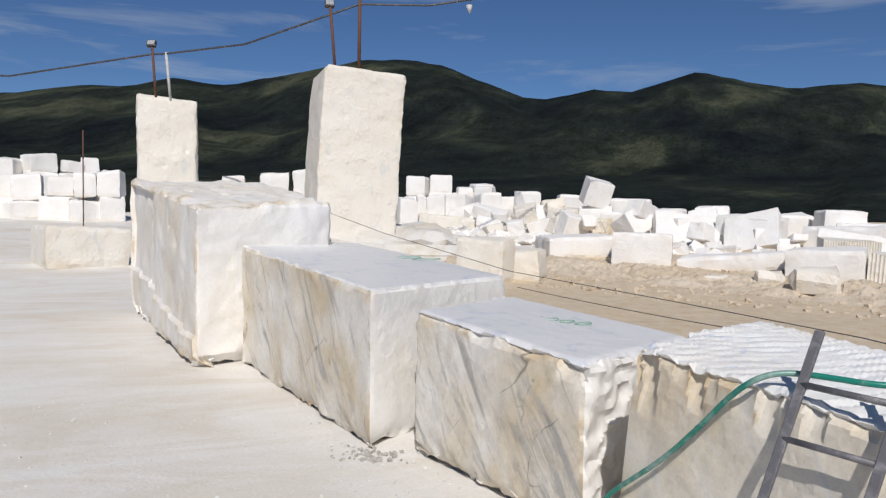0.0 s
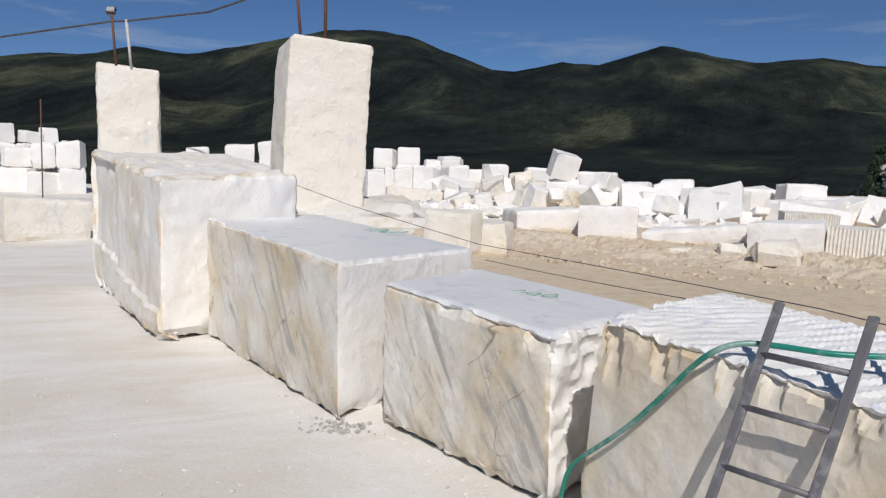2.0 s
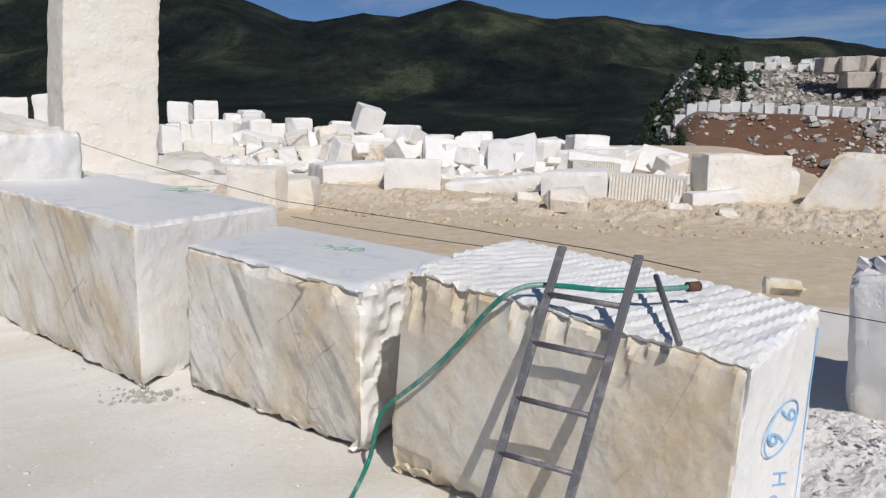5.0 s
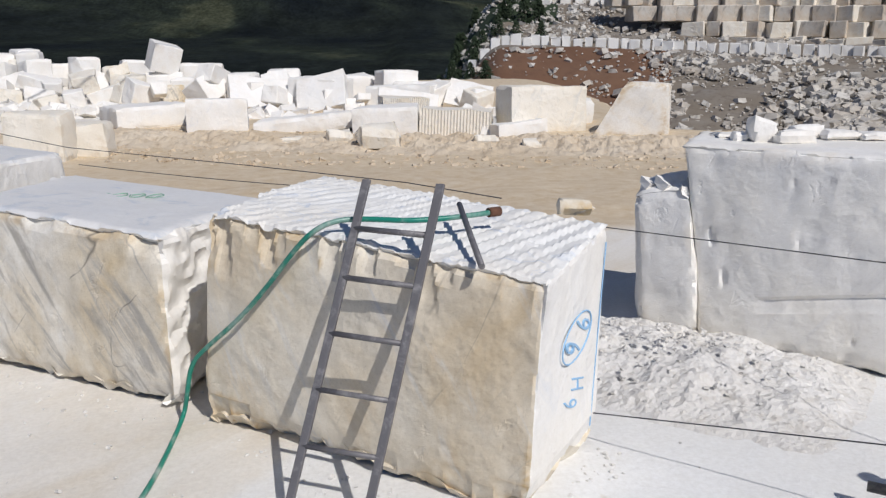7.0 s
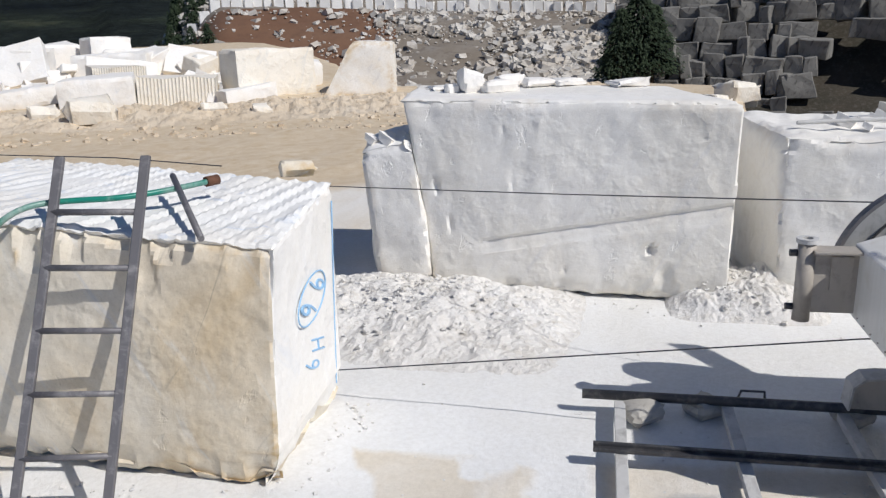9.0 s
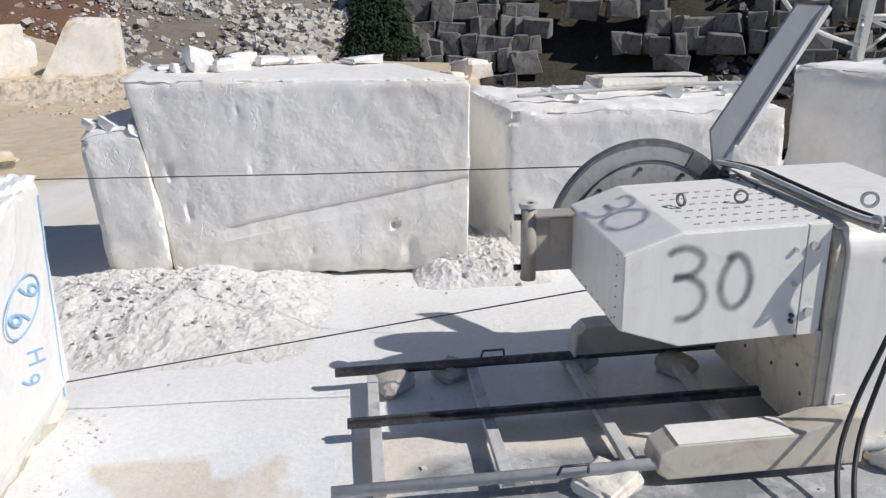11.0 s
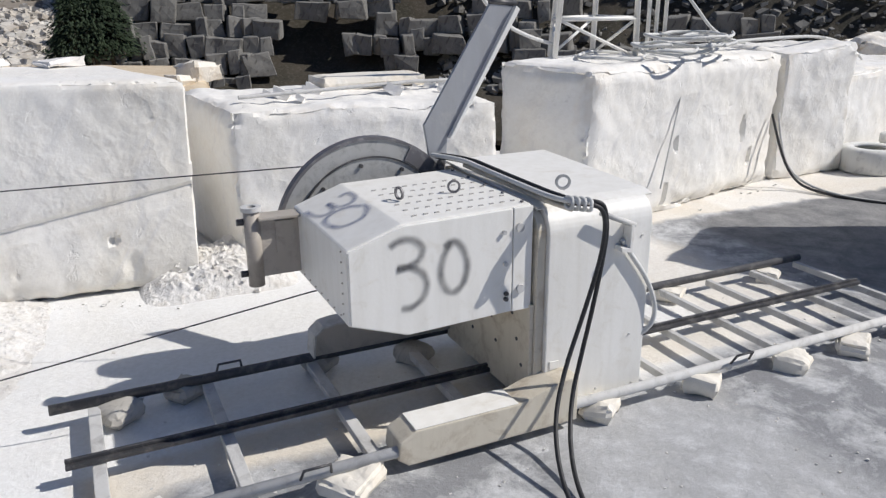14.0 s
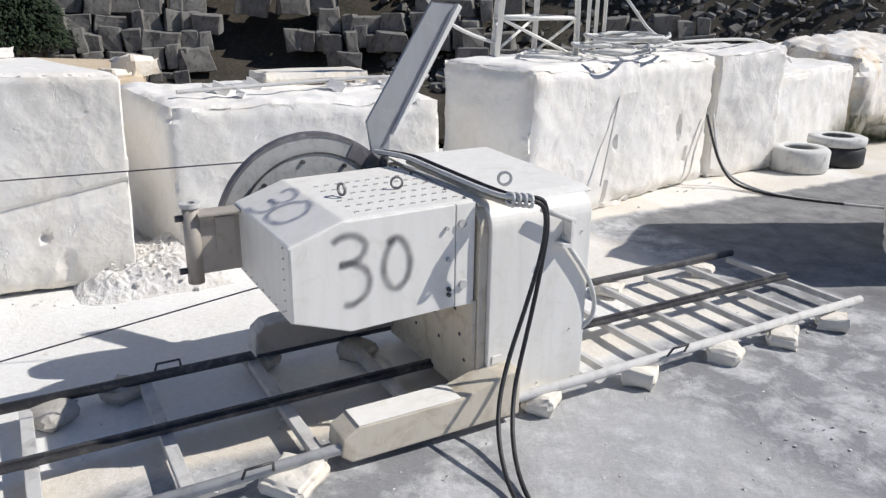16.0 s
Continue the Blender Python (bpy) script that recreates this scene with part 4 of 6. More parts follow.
quarry_block(4.66, 33.23, 2.43, 1.70, 0.61, 1.64, 2, M_WHITE)
quarry_block(-1.29, 38.28, 1.52, 1.22, 0.84, 2.22, 12, M_WHITE)
quarry_block(-3.17, 37.15, 1.48, 1.18, 0.79, 2.06, -15, M_WHITE)
quarry_block(1.76, 35.33, 1.92, 1.34, 0.70, 1.95, 7, M_WHITE)
quarry_block(-5.35, 40.14, 1.99, 1.59, 0.93, 2.59, 13, M_WHITE)
quarry_block(-5.51, 36.92, 1.58, 1.27, 0.79, 1.90, -2, M_WHITE)
quarry_block(-6.22, 34.77, 1.56, 1.25, 0.70, 1.63, 15, M_GREY)
quarry_block(-8.68, 41.40, 1.51, 1.21, 1.02, 2.72, 27, M_WHITE)
quarry_block(-10.65, 39.92, 1.37, 1.23, 0.97, 2.90, 35, M_WHITE)
quarry_block(-12.88, 39.29, 1.43, 1.29, 0.97, 2.75, 28, M_WHITE)
quarry_block(-14.51, 39.69, 1.23, 1.10, 1.02, 2.66, 5, M_WHITE)
quarry_block(-15.60, 39.18, 1.01, 0.91, 1.02, 2.64, 27, M_WHITE)
quarry_block(-13.27, 34.37, 2.69, 1.35, 0.77, 1.61, 17, M_PALE)
quarry_block(-16.98, 43.27, 1.71, 1.54, 1.20, 3.95, 31, M_WHITE)
quarry_block(-18.32, 42.54, 1.34, 1.21, 1.20, 3.83, 23, M_WHITE)
quarry_block(-14.79, 43.13, 2.23, 1.78, 1.15, 3.35, 9, M_WHITE)
quarry_block(-13.83, 41.93, 1.28, 0.90, 1.11, 3.17, 28, M_PALE)
quarry_block(-16.30, 36.68, 0.93, 0.84, 0.93, 2.46, 34, M_WHITE)
quarry_block(-15.95, 37.73, 0.42, 0.50, 0.97, 2.71, 23, M_WHITE)
quarry_block(-12.00, 40.35, 0.98, 0.78, 1.02, 2.69, 46, M_WHITE)
quarry_block(-9.54, 39.98, 0.80, 0.80, 0.97, 2.49, 33, M_PALE)
quarry_block(-8.09, 37.47, 1.59, 1.27, 0.84, 2.10, -8, M_PALE)
quarry_block(-20.21, 30.27, 1.64, 1.31, 0.75, 3.56, 43, M_WHITE)
quarry_block(-18.98, 30.82, 1.03, 0.93, 0.75, 3.71, 21, M_WHITE)
quarry_block(-20.45, 27.34, 1.00, 0.80, 0.66, 3.33, 47, M_WHITE)
quarry_block(-33.94, 28.73, 1.69, 1.36, 1.11, 3.46, 59, M_WHITE)
quarry_block(-32.16, 29.13, 1.52, 1.21, 1.07, 3.33, 38, M_WHITE)
quarry_block(-30.36, 29.90, 2.41, 1.68, 1.02, 3.66, 55, M_WHITE)
quarry_block(-39.64, 34.60, 2.08, 1.66, 1.47, 4.90, 49, M_WHITE)
quarry_block(-38.26, 36.22, 2.60, 1.82, 1.47, 4.75, 56, M_GREY)
quarry_block(-41.51, 33.04, 3.14, 2.51, 1.47, 4.58, 51, M_GREY)
quarry_block(-36.41, 28.07, 2.93, 2.34, 1.16, 3.45, 57, M_WHITE)
quarry_block(-32.08, 31.06, 3.21, 1.93, 1.11, 2.26, 61, M_PALE)
quarry_block(-18.08, 16.97, 2.26, 2.03, 0.21, 1.42, 58, M_PALE)
quarry_block(-6.48, 19.70, 1.45, 0.73, 0.06, 1.30, 6, M_PALE)
quarry_block(-5.49, 20.57, 0.91, 0.82, 0.08, 1.01, 3, M_PALE)
quarry_block(-0.28, 36.87, 3.65, 2.56, 0.74, 1.82, 11, M_WHITE)
quarry_block(2.92, 27.13, 1.57, 1.10, 0.34, 0.97, 9, M_WHITE)
quarry_block(8.45, 24.81, 1.43, 1.15, 0.29, 1.20, -18, M_WHITE)


tilt = rock("quarry_block", [(8.95, 21.2), (10.1, 20.75), (10.6, 21.7), (9.5, 22.2)], 0.12, (1.72, 1.68, 1.66, 1.7), M_STAINED, 0.1, 0.03, 0.08, seed=71, bow=1.0, base=[(8.05, 21.55), (10.1, 20.75), (10.6, 21.7), (8.6, 22.5)])
tagged(tilt, "cream marble block with a slanting split side", "marble block", group="blocks stored in the yard")


def drilled_block(x, y, z, w, d, h, yaw):
    """A block split along a row of drill holes, whose halves show as upright grooves."""
    n, front = 22, []
    for i in range(n * 4 + 1):
        front.append((-w / 2 + w * i / (n * 4), -d / 2 + 0.03 * abs(math.sin(math.pi * i / 4))))
    bm = prism(front + [(w / 2, d / 2), (-w / 2, d / 2)], 0, h, 0)
    for v in bm.verts:
        v.co.y, v.co.z = v.co.z, v.co.y + (0.06 * noise.noise(v.co * 1.3) if v.co.y > 0.1 else 0)
    bmesh.ops.recalc_face_normals(bm, faces=bm.faces[:])
    ob = part("drilled_block", bm, M_PALE)
    ob.matrix_basis = pose(x, y, z, 0, 3, yaw)
    return tagged(ob, "cream marble block with a row of upright drill grooves", "marble block", group="blocks stored in the yard")


drilled_block(4.29, 22.96, 0.14, 2.09, 1.25, 0.84, -16)
drilled_block(2.9, 25.2, 0.27, 1.5, 1.2, 1.0, 4)


def leaning_slab(x, y, z, w, h, t, m_rot, mat=M_WHITE):
    bm = box((-w / 2, -t / 2, 0), (w / 2, t / 2, h), 0.03)
    bmesh.ops.subdivide_edges(bm, edges=[e for e in bm.edges if e.calc_length() > 0.4], cuts=3, use_grid_fill=True)
    for v in bm.verts:
        v.co += noise.noise_vector(v.co * 2 + Vector((x, y, z))) * 0.05
    ob = part("leaning_slab", bm, mat)
    ob.matrix_basis = pose(x, y, z, *m_rot)
    return tagged(ob, "white marble slab leaning among the stored blocks", "marble slab", group="blocks stored in the yard")


leaning_slab(-1.9, 31.6, 0.55, 2.7, 1.75, 0.5, (-48, 6, 12))
leaning_slab(0.4, 30.6, 0.50, 2.0, 1.9, 0.45, (-44, -14, -14))
leaning_slab(3.5, 29.2, 0.45, 2.3, 1.0, 0.4, (-40, 8, -6))
leaning_slab(-9.2, 37.4, 0.85, 1.5, 1.3, 0.5, (-30, 18, 30))
leaning_slab(-13.2, 38.0, 0.95, 1.3, 1.2, 0.5, (-25, -15, 8))
leaning_slab(6.0, 30.5, 0.5, 1.8, 1.2, 0.5, (-35, 12, -20))
rt = random.Random(31)
for _ in range(46):
    x = rt.uniform(-17, 7)
    y = 32.5 - 0.42 * x + rt.gauss(0, 2.0)
    w = rt.uniform(0.5, 1.3)
    ob = part("quarry_block", rough_chunk(w, w * rt.uniform(0.6, 1.0), w * rt.uniform(0.5, 0.9), rt, 0.10, 0.03), M_WHITE if rt.random() < 0.8 else M_PALE)
    ob.matrix_basis = pose(x, y, ground_z(x, y) + (rt.choice((0.0, 0.0, 0.5, 0.9)) if x < -4 else rt.choice((-0.1, 0.0, 0.3))), rt.uniform(-25, 25), rt.uniform(-25, 25), rt.uniform(0, 90))
    tagged(ob, "broken white marble chunk tumbled among stored blocks", "marble block", group="blocks stored in the yard")
cube = box((-0.62, -0.62, -0.62), (0.62, 0.62, 0.62), 0.05)
cube = part("tilted_block", cube, M_WHITE)
cube.matrix_basis = pose(-6.6, 37.4, 2.78, 12, 14, 25)
tagged(cube, "white marble cube tilted on the heap of blocks", "marble block")
quarry_block(-6.7, 37.6, 1.6, 1.4, 0.8, 2.15, 20, M_WHITE)

# ---- tall pillars with lamp poles ----
pillar = rock("marble_pillar", [(-14.6, 24.4), (-13.15, 22.75), (-10.95, 24.5), (-12.4, 26.15)], 0.3, (6.75, 6.85, 6.6, 6.6), M_PALE, 0.10, 0.03, 0.16, seed=80, dents=0.05,
              base=[(-15.0, 24.15), (-13.48, 22.55), (-11.25, 24.3), (-12.7, 25.95)])
tagged(pillar, "tall cream marble pillar carrying two rusty poles", "marble block")
pillar2 = rock("marble_pillar", [(-20.45, 21.9), (-18.85, 23.25), (-20.2, 24.9), (-21.9, 23.5)], 0.4, (6.05, 5.85, 5.9, 6.0), M_PALE, 0.10, 0.05, 0.2, seed=81, dents=0.09)
tagged(pillar2, "tall rough cream marble pillar with a floodlight", "marble block")
mound = rock("earth_mound", [(-15.5, 21.0), (-8.6, 24.6), (-11.0, 29.0), (-18.5, 26.0)], 0.1, (1.25, 1.1, 1.5, 1.4), M_GROUND, 0.4, 0.2, 0.9, seed=82)
tagged(mound, "pale marble dust mound under the pillar", "mound")


def pole(p0, p1, r, mat, label):
    ob = part("lamp_pole", rod(p0, p1, r), mat)
    return tagged(ob, label, "pole")


pole((-13.0, 23.1, 6.5), (-13.15, 23.0, 8.75), 0.05, M_RUST, "thin rusty pole on the marble pillar")
pole((-12.45, 23.75, 6.5), (-12.4, 23.7, 9.3), 0.06, M_RUST, "rusty pipe pole on the marble pillar")
pole((-20.0, 22.4, 5.8), (-20.06, 22.3, 7.7), 0.045, M_RUST, "rusty pole with a floodlight on the pillar")
pole((-19.6, 22.7, 5.8), (-19.7, 22.6, 7.55), 0.05, M_DUSTSTEEL, "grey steel pole on the pillar")
pole((-21.58, 20.5, ground_z(-21.58, 20.5)), (-21.56, 20.53, 4.6), 0.022, M_RUST, "thin rusty post standing in the yard")


def floodlight(x, y, z, yaw):
    root = new("floodlight")
    root.matrix_basis = pose(x, y, z, 0, 0, yaw)
    tagged(root, "small dark floodlight tilted on a pole", "floodlight")
    b = part("housing", box((-0.16, -0.08, 0.0), (0.16, 0.08, 0.26), 0.03), M_STEEL, root)
    b.rotation_euler = (radians(-30), 0, 0)
    part("lens", box((-0.13, -0.095, 0.04), (0.13, -0.078, 0.22), 0.004), M_GREYPAINT, b, "dusty glass lens")
    part("bracket", rod((0, 0.02, -0.15), (0, 0.02, 0.05), 0.02), M_STEEL, root)


floodlight(-20.1, 22.28, 7.72, 20)
floodlight(-13.16, 22.98, 8.75, 35)
cord("power_cable", [(-34, 21.2, 7.4), (-26.3, 21.6, 6.85), (-20.06, 22.3, 7.45), (-19.7, 22.6, 7.5), (-16.5, 22.9, 7.7), (-13.15, 23.0, 8.5), (-12.4, 23.7, 8.95), (-10.2, 24.6, 8.95), (-7.6, 26, 9.5), (-2, 30, 11.5)],
     0.035, M_STEEL, None, "black power cable strung between the poles", smooth=False)
bulb = part("hanging_lamp", rod((-8.97, 25.2, 9.0), (-8.95, 25.2, 8.75), 0.11, 12, 0.05), M_DUSTSTEEL)
tagged(bulb, "small pale lamp hanging from the cable", "lamp")
cord("lamp_lead", [(-8.97, 25.2, 9.0), (-8.9, 25.25, 9.35)], 0.012, M_STEEL, bulb)
pool = mesh_object("pool", [(-40, 18, 0.9), (-24.5, 22.5, 0.62), (-23, 26, 0.74), (-33, 30, 1.12)], [(0, 1, 2, 3)], M_WATER)
tagged(pool, "milky green pool of water on the yard floor", "water", kind="structure")

# ---- the diamond wire saw ----
saw = new("wire_saw")
saw.matrix_basis = pose(4.41, 0.11, 0, 0, 0, -39.93)
tagged(saw, "dusty white diamond wire saw numbered 30 on rails", "wire saw")
# carriage
part("front_outrigger", prism([(-1.49, 0.09), (-1.44, 0.05), (-0.5, 0.05), (-0.5, 0.30), (-0.62, 0.29), (-0.84, 0.225), (-1.40, 0.225), (-1.48, 0.18)], -0.135, 0.04), M_CREAMPAINT, saw, "stained cream steel outrigger")
part("rear_outrigger", prism([(-1.565, 0.17), (-1.555, 0.155), (0.0, 0.155), (0.0, 0.31), (-1.42, 0.335), (-1.50, 0.325), (-1.55, 0.285)], 0.95, 1.06), M_NOSE, saw, "dusty grey steel outrigger")
part("outrigger_rim", prism([(-1.575, 0.155), (-1.56, 0.29), (-1.505, 0.336), (-1.42, 0.347), (-0.7, 0.335), (-0.7, 0.325), (-1.42, 0.336), (-1.50, 0.326), (-1.55, 0.285), (-1.565, 0.155)], 0.93, 1.065, 0), M_DUSTSTEEL, saw)
part("outrigger_top", box((-1.40, -0.13, 0.2265), (-0.85, 0.035, 0.232), 0.002), M_PAINT, saw, "white worn top of the outrigger")


def prism_u(profile, x0, x1, bevel=0.008):
    """A flat outline in y and z, drawn out from x0 to x1."""
    bm = prism(profile, x0, x1, bevel)
    for v in bm.verts:
        v.co.x, v.co.y = v.co.y, v.co.x
    bmesh.ops.recalc_face_normals(bm, faces=bm.faces[:])
    return bm


TOP_ROUND = [(0.125 - 0.135 * math.cos(radians(a)), 1.025 + 0.135 * math.sin(radians(a))) for a in range(0, 91, 10)]
tower = part("tower", prism_u([(-0.01, 0.055)] + TOP_ROUND + [(1.08, 1.185), (1.08, 0.055)], -0.625, 0.0, 0.006), M_PAINT, saw)
part("tower_lid", prism_u([(0.06, 1.145), (0.13, 1.165), (1.10, 1.190), (1.10, 1.176), (0.13, 1.150), (0.07, 1.135)], -0.655, 0.045, 0.003), M_PAINT, saw, "white sheet steel lid")
gasket = prism_u([(0.015, 0.16)] + [(y + 0.025, z - 0.01) for y, z in TOP_ROUND] + [(1.06, 1.165), (1.06, 0.16)], -0.675, -0.628, 0.006)
part("gasket", gasket, M_CREAMPAINT, saw, "stained cream frame between head and tower")
part("maker_plate", box((-0.60, -0.0165, 0.30), (-0.545, -0.0105, 0.345), 0.002), M_PAINT, tower, "small blank plate")
part("latch", rod((-0.60, -0.02, 0.25), (-0.55, -0.045, 0.29), 0.009, 8), M_DUSTSTEEL, tower)
for k, (u_, z_) in enumerate(((-0.3, 0.12), (-0.06, 0.1), (-0.06, 0.95), (-0.1, 0.4))):
    part("rivet", rod((u_, -0.008, z_), (u_, -0.016, z_), 0.006, 6), M_DUSTSTEEL, tower)
side = part("side_plate", box((-0.70, 0.03, 0.10), (-0.677, 0.98, 0.66), 0.004), M_CREAMPAINT, saw, "cream bolted side plate")
for k in range(9):
    y_, z_ = 0.10 + 0.22 * (k % 4) + 0.05 * (k % 3), 0.30 + 0.13 * (k // 3) + 0.03 * (k % 2)
    part("bolt_hole", rod((-0.699, y_, z_), (-0.703, y_, z_), 0.011, 8), M_STEEL, side)
# head with chamfered corners
HEAD = [(-1.635, 0.715), (-1.35, 0.617), (-0.69, 0.637), (-0.69, 1.180), (-1.37, 1.168), (-1.635, 1.075)]
head = part("head", prism(HEAD, 0.06, 0.92, 0.012), M_PAINT, saw)
part("front_panel", prism([(-1.627, 0.724), (-1.348, 0.627), (-0.80, 0.644), (-0.80, 1.168), (-1.365, 1.158), (-1.627, 1.068)], 0.046, 0.062, 0.003), M_PAINT, head, "white front panel sprayed with a number")
part("end_panel", box((-0.796, 0.043, 0.642), (-0.69, 0.064, 1.172), 0.004), M_PAINT, head)
nose = part("nose_bracket", box((-1.86, 0.835, 0.735), (-1.60, 0.865, 1.05), 0.006), M_NOSE, saw, "dusty brown-grey steel nose bracket")
part("hinge_tube", rod((-1.872, 0.85, 0.69), (-1.872, 0.85, 1.10), 0.042, 20), M_NOSE, nose)
part("top_flange", box((-1.85, 0.78, 1.050), (-1.60, 0.90, 1.065), 0.004), M_NOSE, nose)
part("tube_cap", ring((-1.872, 0.85, 1.105), (0, 0, 1), 0.052, 0.026, 0.022, 24), M_DUSTSTEEL, nose)
part("bracket_door", box((-1.76, 0.825, 0.86), (-1.66, 0.834, 1.03), 0.003), M_NOSE, nose)
for z in (0.76, 1.04):
    part("bolt", rod((-1.95, 0.85, z), (-1.915, 0.85, z), 0.018, 8), M_STEEL, nose)
# vent slots in the head's top: raised strips, their inner shadow put into the colour
for i in range(10):
    for k in range(6):
        x, y = -1.28 + 0.058 * i, 0.14 + 0.105 * k
        zt = 1.168 + 0.0176 * (x + 1.37)
        part("vent_slot", box((x, y, zt), (x + 0.022, y + 0.010, zt + 0.0045), 0), M_SLOT, head)
for x, y in ((-1.23, 0.42), (-0.93, 0.42)):
    part("lifting_eye", ring((x, y, 1.21), (0.3, 1, 0) if x > -1 else (1, 0.25, 0), 0.034, 0.024, 0.011, 20), M_LADDER, head, "steel lifting eye")
part("lifting_eye", ring((-0.42, 0.20, 1.225), (0.4, 1, 0), 0.040, 0.027, 0.014, 20), M_DUSTSTEEL, tower, "steel lifting eye")
for x, z in ((-0.835, 0.745), (-0.835, 0.717), (-0.85, 1.06), (-0.765, 1.075), (-0.755, 0.76), (-0.84, 0.90)):
    part("bolt", rod((x, 0.045, z), (x, 0.03, z), 0.011 if x < -0.8 else 0.022, 10), M_STEEL if z < 0.75 and x < -0.8 else M_DUSTSTEEL, head)
for i in range(7):
    part("rivet", rod((-1.63, 0.12, 0.76 + 0.05 * i), (-1.641, 0.12, 0.76 + 0.05 * i), 0.0045, 6), M_NOSE, head)
    part("rivet", rod((-1.63, 0.16 + 0.1 * i, 0.74), (-1.641, 0.16 + 0.1 * i, 0.74), 0.0045, 6), M_NOSE, head)
for k in range(5):
    part("rivet", rod((-0.72, 0.1 + 0.19 * k, 1.175), (-0.72, 0.1 + 0.19 * k, 1.188), 0.009, 6), M_LADDER, head)
# flywheel and its hood
WC = (-1.15, 1.08, 0.822)
def upper(bm, z):
    bmesh.ops.bisect_plane(bm, geom=bm.verts[:] + bm.edges[:] + bm.faces[:], plane_co=(0, 0, z), plane_no=(0, 0, -1), clear_outer=True)
    return bm


wheel = part("flywheel_guard", upper(ring(WC, (0, 1, 0), 0.545, 0.40, 0.045, 84), 0.80), M_WHEEL, saw, "worn grey half-round flywheel guard")
part("rim", upper(ring((WC[0], 1.08, WC[2]), (0, 1, 0), 0.556, 0.538, 0.06, 84), 0.80), M_LADDER, wheel, "dark rim")
part("hub_plate", upper(rod((WC[0], 1.04, WC[2]), (WC[0], 1.085, WC[2]), 0.445, 64), 0.80), M_WHEEL, wheel, "grey round hub plate")
part("hub_ring", upper(ring((WC[0], 1.04, WC[2]), (0, 1, 0), 0.449, 0.441, 0.014, 84), 0.80), M_STEEL, wheel)
# Flat dark sector laid on the guard to stand for the hood's shadow.
sector = [(WC[0] + r * math.cos(radians(a)), WC[2] + r * math.sin(radians(a))) for r, aa in ((0.54, range(12, 63, 5)), (0.455, range(62, 11, -5))) for a in aa]
part("hood_shade", prism(sector, 1.048, 1.056, 0), M_LADDER, wheel, "dark sector of the guard, painted shade of the hood")
for a in (62, 98, 134):
    bx, bz = WC[0] + 0.405 * math.cos(radians(a)), WC[2] + 0.405 * math.sin(radians(a))
    part("bolt", rod((bx, 1.042, bz), (bx, 1.025, bz), 0.012, 8), M_STEEL, wheel)
hood = part("wheel_hood", prism([(-0.76, 1.17), (-0.66, 1.17), (-0.65, 1.33), (-0.215, 2.045), (-0.235, 2.075), (-0.37, 2.085), (-0.80, 1.412)], 1.07, 1.095, 0.004), M_GREYPAINT, saw, "raised grey sheet steel wheel hood")
part("hood_rim", prism([(-0.65, 1.33), (-0.632, 1.325), (-0.195, 2.045), (-0.22, 2.065)], 1.035, 1.10, 0.003), M_PAINT, hood)
part("hood_hinge", rod((-0.76, 0.93, 1.18), (-0.66, 1.12, 1.19), 0.02, 10), M_STEEL, hood)
part("hood_roll", rod((-0.375, 1.08, 2.09), (-0.20, 1.08, 2.075), 0.018, 10), M_STEEL, hood)
# numbers sprayed on the sheet steel by hand: soft-edged strokes
def spray_stroke(name, pts, m, width, mat, parent):
    """A sprayed stroke along points of a plane, dense in its middle and fading to its edges."""
    path, n = [], len(pts)
    for i in range(n - 1):
        p0, p1, p2, p3 = (Vector(pts[max(i - 1, 0)]), Vector(pts[i]), Vector(pts[i + 1]), Vector(pts[min(i + 2, n - 1)]))
        for k in range(8):
            t = k / 8
            path.append(0.5 * (2 * p1 + (p2 - p0) * t + (2 * p0 - 5 * p1 + 4 * p2 - p3) * t * t + (3 * p1 - p0 - 3 * p2 + p3) * t ** 3))
    path.append(Vector(pts[-1]))
    verts, faces, soft, rows_ = [], [], [], 7
    for i, p in enumerate(path):
        d = (path[min(i + 1, len(path) - 1)] - path[max(i - 1, 0)]).normalized()
        side_ = Vector((-d.y, d.x))
        end = min(1.0, (i + 1) / 4, (len(path) - i) / 4)
        for j in range(rows_):
            a = 2 * j / (rows_ - 1) - 1
            q_ = p + side_ * a * width / 2 * (0.9 + 0.2 * noise.noise(Vector((i * 0.2, 0, n))))
            verts.append(m @ Vector((q_.x, q_.y, 0.0)))
            soft.append(end * (1 - a * a) ** 2)
    for i in range(len(path) - 1):
        for j in range(rows_ - 1):
            o = i * rows_ + j
            faces.append((o, o + 1, o + rows_ + 1, o + rows_))
    ob = mesh_object(name, verts, faces, mat, parent)
    at = ob.data.attributes.new("soft", "FLOAT", "POINT")
    at.data.foreach_set("value", soft)
    return ob


